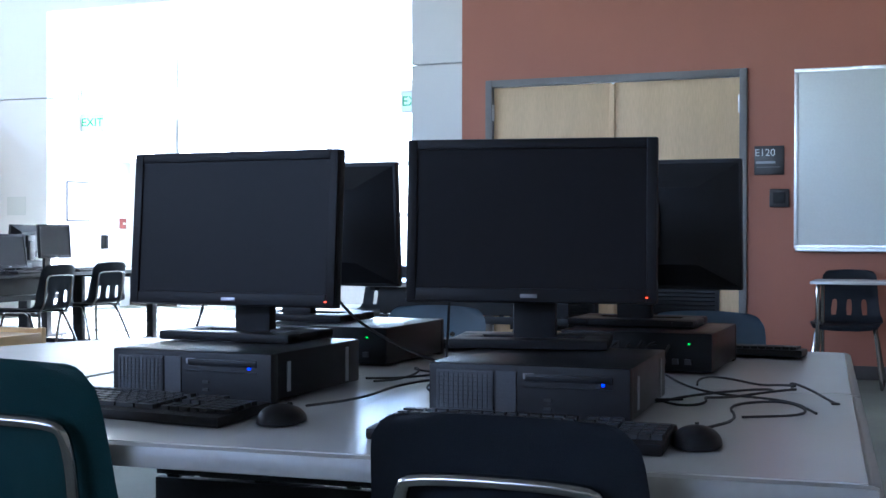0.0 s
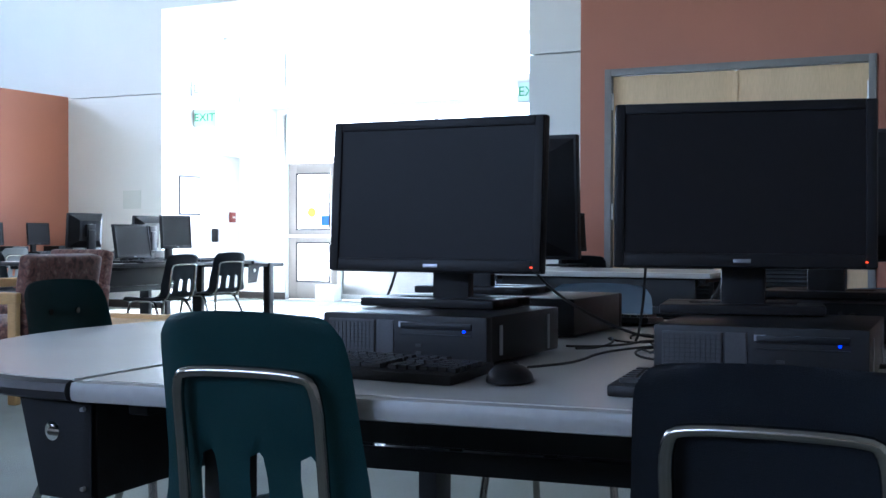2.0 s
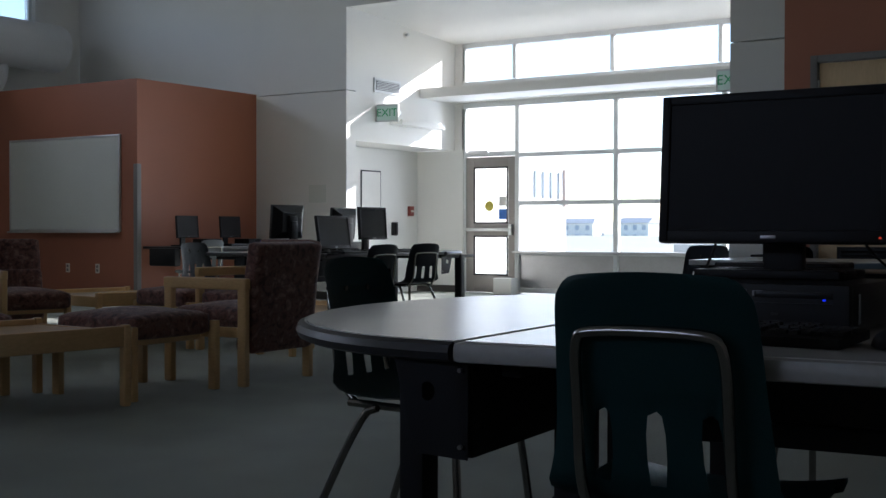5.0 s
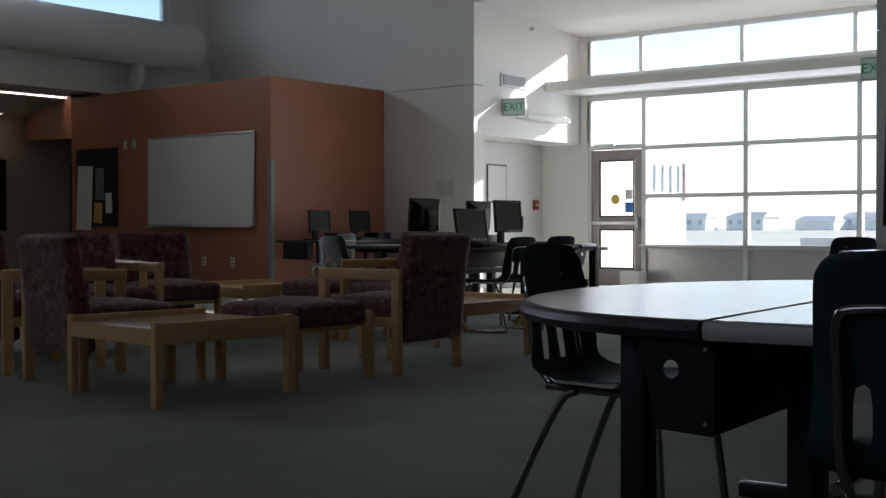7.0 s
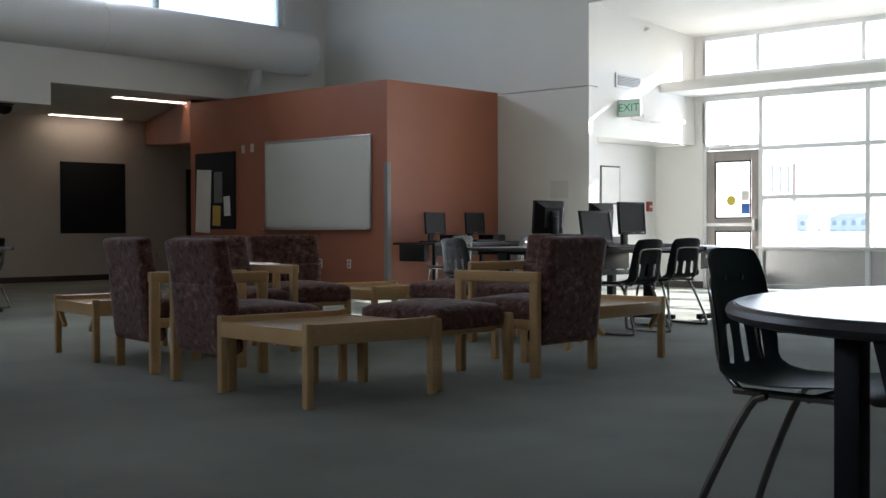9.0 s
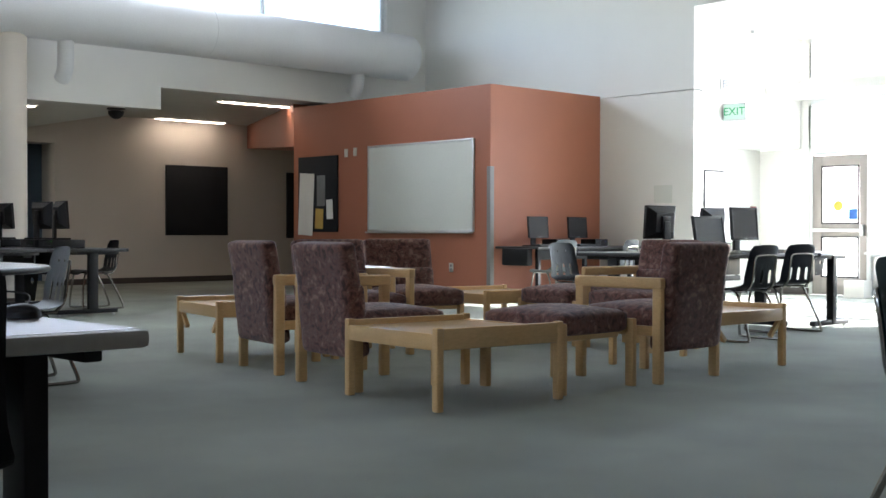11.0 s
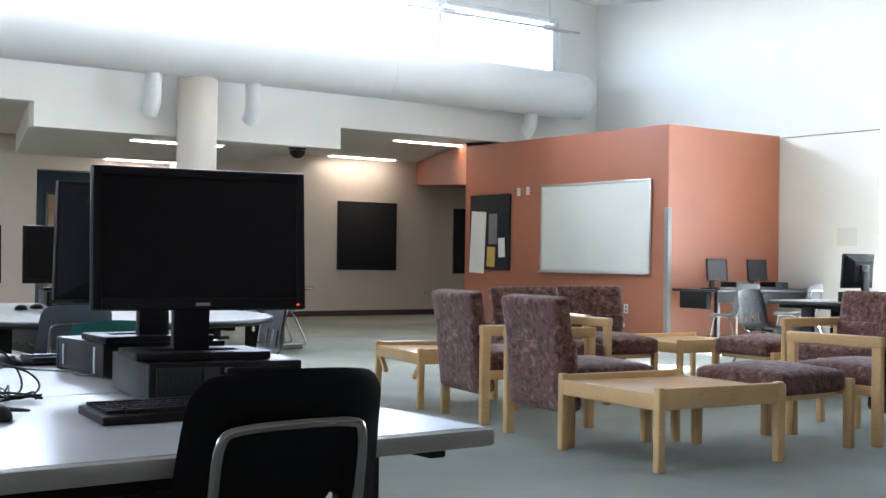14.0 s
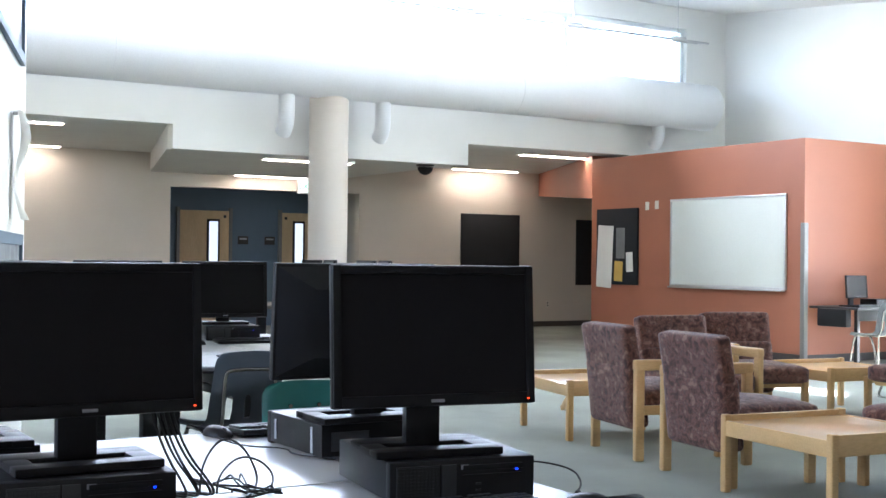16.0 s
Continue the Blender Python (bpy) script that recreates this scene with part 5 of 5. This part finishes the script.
for x0, y0, n in ((1.20, 3.19, 8), (0.46, 3.07, 6)):
    for k in range(n):
        x = x0 - 0.11 + 0.03 * k
        d, e = crng.uniform(-0.07, 0.07), crng.uniform(0.06, 0.13)
        cable([(x, y0, TOP_Z + crng.uniform(0.03, 0.075)), (x + d * 0.2, y0 - 0.035, TOP_Z + crng.uniform(0.05, 0.085)), (x + d * 0.5, y0 - 0.06, TOP_Z + 0.03), (x + d, y0 - e, TOP_Z + 0.006), (x + d * 1.6, y0 - e * 0.6, TOP_Z + 0.006), (x + d * 2.4, y0 - e * 1.2, TOP_Z + 0.006)], 0.0034, "black lead plugged into the back of the computer")
cable([(-1.68, 0.73, 0.735), (-1.74, 0.80, 0.745), (-1.84, 0.84, 0.765), (-2.02, 0.80, 0.76), (-2.20, 0.72, 0.728)])
cable([(-1.86, -0.02, 0.735), (-1.80, 0.12, 0.728), (-1.95, 0.04, 0.728), (-2.05, 0.12, 0.728)])
cable([(-2.84, 0.34, 0.735), (-2.70, 0.36, 0.728), (-2.62, 0.46, 0.728), (-2.50, 0.42, 0.728), (-2.40, 0.50, 0.728)])

# ---- lounge furniture ----


def wood_leg(bm, x, y, z1, w=0.065, d=0.045):
    return box(bm, w, d, z1, x, y, z1 / 2, bevel=0.010)


def lounge_seat_base(t):
    bm = cushion(bmesh.new(), 0.60, 0.62, 0.13, 0, 0.02, 0.385, 0.035)
    part("seat_cushion", bm, M_FABRIC, t, "plum mottled seat cushion", smooth=80)
    part("seat_rail", boxed(0.50, 0.54, 0.05, 0, 0.02, 0.315, bevel=0.01), M_MAPLE, t)


def lounge_chair(arms, label):
    """Faces +y; a padded seat and leaning back on maple legs; arms: which sides carry an arm frame."""
    t = thing("lounge_chair", label, "armchair", "lounge chairs")
    lounge_seat_base(t)
    bm = cushion(bmesh.new(), 0.60, 0.135, 0.42, 0, -0.268, 0.40, 0.0, m=pose(0, 0, 0, 6))
    part("lower_back", bm, M_FABRIC, t, "plum mottled lower back pad", smooth=80)
    bm = cushion(bmesh.new(), 0.60, 0.105, 0.28, 0, -0.316, 0.705, 0.0, m=pose(0, 0, 0, 10))
    part("upper_back", bm, M_FABRIC, t, "plum mottled upper back pad", smooth=80)
    for s in (-1, 1):
        x = s * 0.335
        if s in arms:
            bm = bmesh.new()
            box(bm, 0.046, 0.064, 0.62, x, 0.30, 0.31, bevel=0.014, seg=3)
            box(bm, 0.046, 0.064, 0.62, x, -0.29, 0.31, bevel=0.014, seg=3)
            box(bm, 0.052, 0.665, 0.07, x, 0.005, 0.60, bevel=0.018, seg=3)
            part("arm_frame", bm, M_MAPLE, t, "honey maple arm frame")
            part("side_rail", boxed(0.03, 0.52, 0.06, x - s * 0.005, 0.0, 0.315, bevel=0.006), M_MAPLE, t)
        else:
            for y in (0.27, -0.27):
                part("leg", boxed(0.042, 0.058, 0.36, s * 0.285, y, 0.18, bevel=0.010), M_MAPLE, t)
    return t


def bench_seat(label):
    t = thing("bench_seat", label, "bench", "lounge chairs")
    lounge_seat_base(t)
    for s in (-1, 1):
        bm = boxed(0.03, 0.60, 0.06, s * 0.315, 0.0, 0.33, bevel=0.008)
        part("side_rail", bm, M_MAPLE, t)
        for y in (0.29, -0.29):
            part("leg", boxed(0.042, 0.058, 0.40 if y < 0 else 0.36, s * 0.315, y, 0.20 if y < 0 else 0.18, bevel=0.010), M_MAPLE, t)
    return t


def lounge_table(label, w=0.855, h=0.395, braced=False):
    t = thing("lounge_table", label, "side table", "lounge tables")
    part("top", boxed(w - 0.07, w - 0.07, 0.025, 0, 0, h - 0.02, bevel=0.003), M_MAPLE, t, "honey maple top")
    for s in (-1, 1):
        part("apron", boxed(w - 0.07, 0.035, 0.085, 0, s * (w / 2 - 0.02), h - 0.045, bevel=0.010), M_MAPLE, t)
        part("apron", boxed(0.035, w - 0.07, 0.11, s * (w / 2 - 0.02), 0, h - 0.03, bevel=0.012), M_MAPLE, t, "raised rounded side rail")
    for sx in (-1, 1):
        for sy in (-1, 1):
            part("leg", boxed(0.046, 0.046, h + 0.03, sx * (w / 2 - 0.022), sy * (w / 2 - 0.022), (h + 0.03) / 2, bevel=0.012, seg=3), M_MAPLE, t)
            if braced:
                part("brace", boxed(0.16, 0.03, 0.03, sx * (w / 2 - 0.10), sy * (w / 2 - 0.03), h - 0.135, bevel=0.004, m=pose(0, 0, 0, 0, -sx * 42)), M_MAPLE, t, "slanted corner brace")
    return t


chair_right = place(lounge_chair((1,), "plum mottled lounge chair with one maple arm"), pose(-5.70, 4.44, 0, 0, 0, -11))
chair_left = place(lounge_chair((-1,), "plum mottled lounge chair with one maple arm beside a low table"), pose(-4.71, 4.25, 0, 0, 0, -8))
copy_thing(chair_left, pose(-3.84, 5.82, 0, 0, 0, 91))
copy_thing(chair_right, pose(-6.50, 6.18, 0, 0, 0, -106))
copy_thing(chair_left, pose(-6.20, 5.28, 0, 0, 0, -98))
copy_thing(chair_right, pose(-5.00, 7.25, 0, 0, 0, 176))
bench = place(bench_seat("plum mottled backless bench seat on maple legs"), pose(-3.90, 5.00, 0, 0, 0, 91))
copy_thing(bench, pose(-5.75, 7.28, 0, 0, 0, 176))
lt = place(lounge_table("low square maple side table with raised rails"), pose(-3.963, 4.205, 0, 0, 0, -6))
lt_braced = place(lounge_table("low square maple side table with corner braces", braced=True), pose(-6.62, 4.70, 0, 0, 0, -12))
copy_thing(lt_braced, pose(-4.02, 6.56, 0, 0, 0, 90))
copy_thing(lt, pose(-6.55, 7.18, 0, 0, 0, -8))

# ---- far computer tables by the entrance ----
ft = rect_table("computer_table", pose(-5.20, 9.10, 0, 0, 0, 90), 1.55, 0.91, "pale grey computer table with black edging and steel legs", "far tables", edge=M_BLACKEDGE)
copy_thing(ft, pose(-6.60, 9.10, 0, 0, 0, -90))
copy_thing(hr, pose(-5.90, 9.86, 0, 0, 0, -90) @ Matrix.Diagonal((1.28, 1, 1, 1)))
far_mon = monitor(0.40, 0.30, 0.262, False, "black squarish monitor at the far table")
place(far_mon, pose(-5.44, 9.27, TOP_Z + 0.001, 0, 0, 88))
copy_thing(far_mon, pose(-5.78, 8.51, TOP_Z + 0.012, 0, 0, -93))
copy_thing(far_mon, pose(-5.78, 9.32, TOP_Z + 0.001, 0, 0, -86))
low_mon = place(monitor(0.45, 0.29, 0.178, False, "black squarish monitor set low at the far table", tilt=9), pose(-5.29, 8.50, TOP_Z + 0.001, 0, 0, 91))
copy_thing(far_mon, pose(-1.64, 9.30, TOP_Z + 0.001, 0, 0, 82))
for x, y, r in ((-5.95, 8.62, -90), (-5.98, 9.25, -90)):
    copy_thing(case_a, pose(x, y, TOP_Z + 0.001, 0, 0, r))
for x, y, r in ((-5.20, 8.58, 90), (-5.16, 9.30, 90)):
    copy_thing(key_a, pose(x + 0.10, y, TOP_Z + 0.001, 0, 0, r))
for x, y, r in ((-4.88, 8.42, 84), (-5.12, 9.42, 78), (-6.9, 8.7, -90)):
    copy_thing(navy_chair, pose(x, y, 0, 0, 0, r))
# desk along the corner room's side wall
wall_desk = thing("wall_desk", "narrow black desk with black steel legs along the terracotta wall", "desk")
part("top", boxed(0.74, 2.1, 0.03, -9.82, 11.93, TOP_Z - 0.015, bevel=0.008), M_BLACKEDGE, wall_desk)
part("edge_band", boxed(0.02, 2.1, 0.036, -9.446, 11.93, TOP_Z - 0.018, bevel=0.008), M_BLACKEDGE, wall_desk)
part("apron", boxed(0.02, 2.0, 0.13, -9.50, 11.93, TOP_Z - 0.10, bevel=0.004), M_BLACKSTEEL, wall_desk, "black steel apron")
part("cable_bin", boxed(0.45, 0.10, 0.22, -9.78, 10.86, TOP_Z - 0.13, bevel=0.02), M_BLACKSTEEL, wall_desk, "black cable bin")
for y in (11.0, 11.9, 12.85):
    part("leg", boxed(0.05, 0.05, TOP_Z - 0.03, -9.55, y, (TOP_Z - 0.03) / 2, bevel=0.006), M_BLACKSTEEL, wall_desk)
for y in (11.18, 11.95):
    copy_thing(far_mon, pose(-9.74, y, TOP_Z - 0.028 + 0.029, 0, 0, 90) @ Matrix.Diagonal((0.93, 1, 0.93, 1)))
    copy_thing(key_a, pose(-9.55, y, TOP_Z + 0.001, 0, 0, 90))
    copy_thing(case_a, pose(-9.60, y + 0.36, TOP_Z + 0.001, 0, 0, 90) @ Matrix.Diagonal((0.75, 0.7, 1, 1)))
desk_chair = school_chair(M_CHAIR_GREY, "grey moulded chair at the wall desk")
place(desk_chair, pose(-8.95, 10.63, 0, 0, 0, 80))
copy_thing(desk_chair, pose(-8.9, 11.75, 0, 0, 0, 95))

# ---- third table group towards the corridor ----
copy_thing(ft, pose(-6.64, 0.85, 0))
copy_thing(ft, pose(-6.64, 2.67, 0, 0, 0, 180))
copy_thing(hr, pose(-5.85, 1.76, 0, 0, 0, 180) @ Matrix.Diagonal((1.28, 1, 1, 1)))
square_mon = monitor(0.55, 0.365, 0.225, False, "older wide black monitor at the next table")
place(square_mon, pose(-7.05, 1.97, TOP_Z + 0.094, 0, 0, 80))
copy_thing(square_mon, pose(-7.15, 1.30, TOP_Z + 0.094, 0, 0, 84))
copy_thing(case_a, pose(-6.86, 1.96, TOP_Z + 0.001, 0, 0, 80))
copy_thing(case_a, pose(-6.96, 1.30, TOP_Z + 0.001, 0, 0, 84))
copy_thing(key_a, pose(-6.62, 1.98, TOP_Z + 0.001, 0, 0, 84))
copy_thing(mou_a, pose(-6.55, 1.62, TOP_Z + 0.001, 0, 0, 90))
copy_thing(mou_a, pose(-6.45, 1.50, TOP_Z + 0.001, 0, 0, 70))
grey_chair = place(school_chair(M_CHAIR_GREY, "grey moulded chair with a chrome hoop at the next table"), pose(-5.12, 1.28, 0, 0, 0, 88))
copy_thing(grey_chair, pose(-6.1, 2.72, 0, 0, 0, 172))
teal_chair = place(school_chair(material("teal_polypropylene", (0.05, 0.20, 0.18), 0.4, spread=0.1, grain=500, bump=0.1), "teal moulded chair behind the computer table"), pose(-3.25, 0.91, 0, 0, 0, -90))
# dark group by the column
far_t = rect_table("computer_table", pose(-12.2, 4.38, 0), 1.95, 0.91, "dark topped computer table near the column", "far tables", top=M_BLACKEDGE)
copy_thing(far_t, pose(-12.2, 6.2, 0, 0, 0, 180))
for k, (x, r) in enumerate(((-12.9, 175), (-12.4, 8), (-11.95, 185), (-11.5, 170))):
    copy_thing(far_mon, pose(x, 5.55 if r > 90 else 5.1, TOP_Z + 0.095, 0, 0, r))
    copy_thing(case_a, pose(x, 5.75 if r > 90 else 4.9, TOP_Z + 0.001, 0, 0, 180 if r > 90 else 0))
copy_thing(navy_chair, pose(-12.35, 6.38, 0, 0, 0, 172))

# ---- student desk under the whiteboard by the double door ----
sd = thing("student_desk", "pale student desk on chrome legs by the terracotta wall", "desk")
part("top", boxed(0.75, 0.50, 0.02, 1.48, 8.95, 0.735, bevel=0.006), M_LAMINATE, sd)
for sx in (-1, 1):
    part("leg_frame", tube(bmesh.new(), [(1.48 + sx * 0.33, 8.75, 0.012), (1.48 + sx * 0.33, 8.74, 0.70), (1.48 + sx * 0.33, 8.80, 0.722), (1.48 + sx * 0.33, 9.12, 0.722), (1.48 + sx * 0.33, 9.16, 0.70), (1.48 + sx * 0.33, 9.16, 0.012)], 0.013, 10, smooth=2), M_CHROME, sd)
copy_thing(navy_chair, pose(1.30, 9.30, 0, 0, 0, 180))

# ---- small table before the entrance pier ----
copy_thing(t1b, pose(-1.05, 9.02, 0, 0, 0, 180))
copy_thing(navy_chair, pose(-2.24, 9.22, 0, 0, 0, 178))
copy_thing(navy_chair, pose(-1.55, 9.20, 0, 0, 0, 186))

# ---- outside ----
setting("ground", boxed(900, 900, 0.2, 0, 300, -0.32), M_GROUND, "pale dry ground reaching the horizon", "ground")
setting("pavement", boxed(40, 22, 0.15, -10, 27, -0.14), M_CONCRETE, "pale concrete forecourt outside the entrance", "pavement")


def far_house(x, y, w, d, h, rot, mat, label):
    t = thing("apartment_building", label, "building", "far buildings", at=pose(x, y, -0.2, 0, 0, rot))
    part("wall", boxed(w, d, h, 0, 0, h / 2), mat, t)
    bm = bmesh.new()
    v = [bm.verts.new(p) for p in ((-w / 2 - 0.4, -d / 2 - 0.5, h), (w / 2 + 0.4, -d / 2 - 0.5, h), (w / 2 + 0.4, d / 2 + 0.5, h), (-w / 2 - 0.4, d / 2 + 0.5, h), (-w / 2 + 1, 0, h + d * 0.2), (w / 2 - 1, 0, h + d * 0.2))]
    for f in ((0, 1, 5, 4), (2, 3, 4, 5), (1, 2, 5), (3, 0, 4), (3, 2, 1, 0)):
        bm.faces.new([v[i] for i in f])
    part("roof", bm, M_ROOF, t)
    n = int(w / 3)
    win = None
    for k in range(n):
        for z in (1.6, 4.4):
            if z + 1 > h:
                continue
            m = pose(-w / 2 + (k + 0.5) * w / n, -d / 2 - 0.02, z)
            if win is None:
                win = part("window", boxed(1.3, 0.1, 1.4), M_FARGLASS, t, at=m)
            else:
                twin(win, t, m)
    return t


for k in range(15):
    far_house(-186 + 13.4 * k + (k * 7 % 5 - 2) * 0.9, 330 + (k % 3) * 12, 11.5 + (k * 3 % 4), 8, 4.6 + 1.1 * (k % 2), (k % 3 - 1) * 10, M_SIDING, "pale house with a grey roof far outside").location.z = -2.2
wing = thing("school_wing", "pale sided building wing with slit windows and a brick corner", "building", at=pose(-14.2, 30, -0.1, 0, 0, 90))
part("wall", boxed(9.0, 6, 4.2, -4.5, 3.0, 2.1), M_SIDING, wing)
part("corner_pier", boxed(0.2, 0.1, 1.0, -0.1, -0.03, 2.2), M_BRICK, wing, "brick corner")
part("roof", boxed(9.0, 6.0, 0.10, -4.5, 3.0, 4.25, bevel=0.02), M_ROOF, wing)
slit = None
for k in range(4):
    m = pose(-0.40 - 0.44 * k, -0.02, 2.26)
    if slit is None:
        slit = part("window", boxed(0.16, 0.06, 0.7), M_FARGLASS, wing, at=m)
    else:
        twin(slit, wing, m)
setting("low_wall", boxed(30, 0.3, 0.72, 6.5, 24, 0.3, bevel=0.02), M_CONCRETE, "low concrete wall beyond the forecourt", "wall")
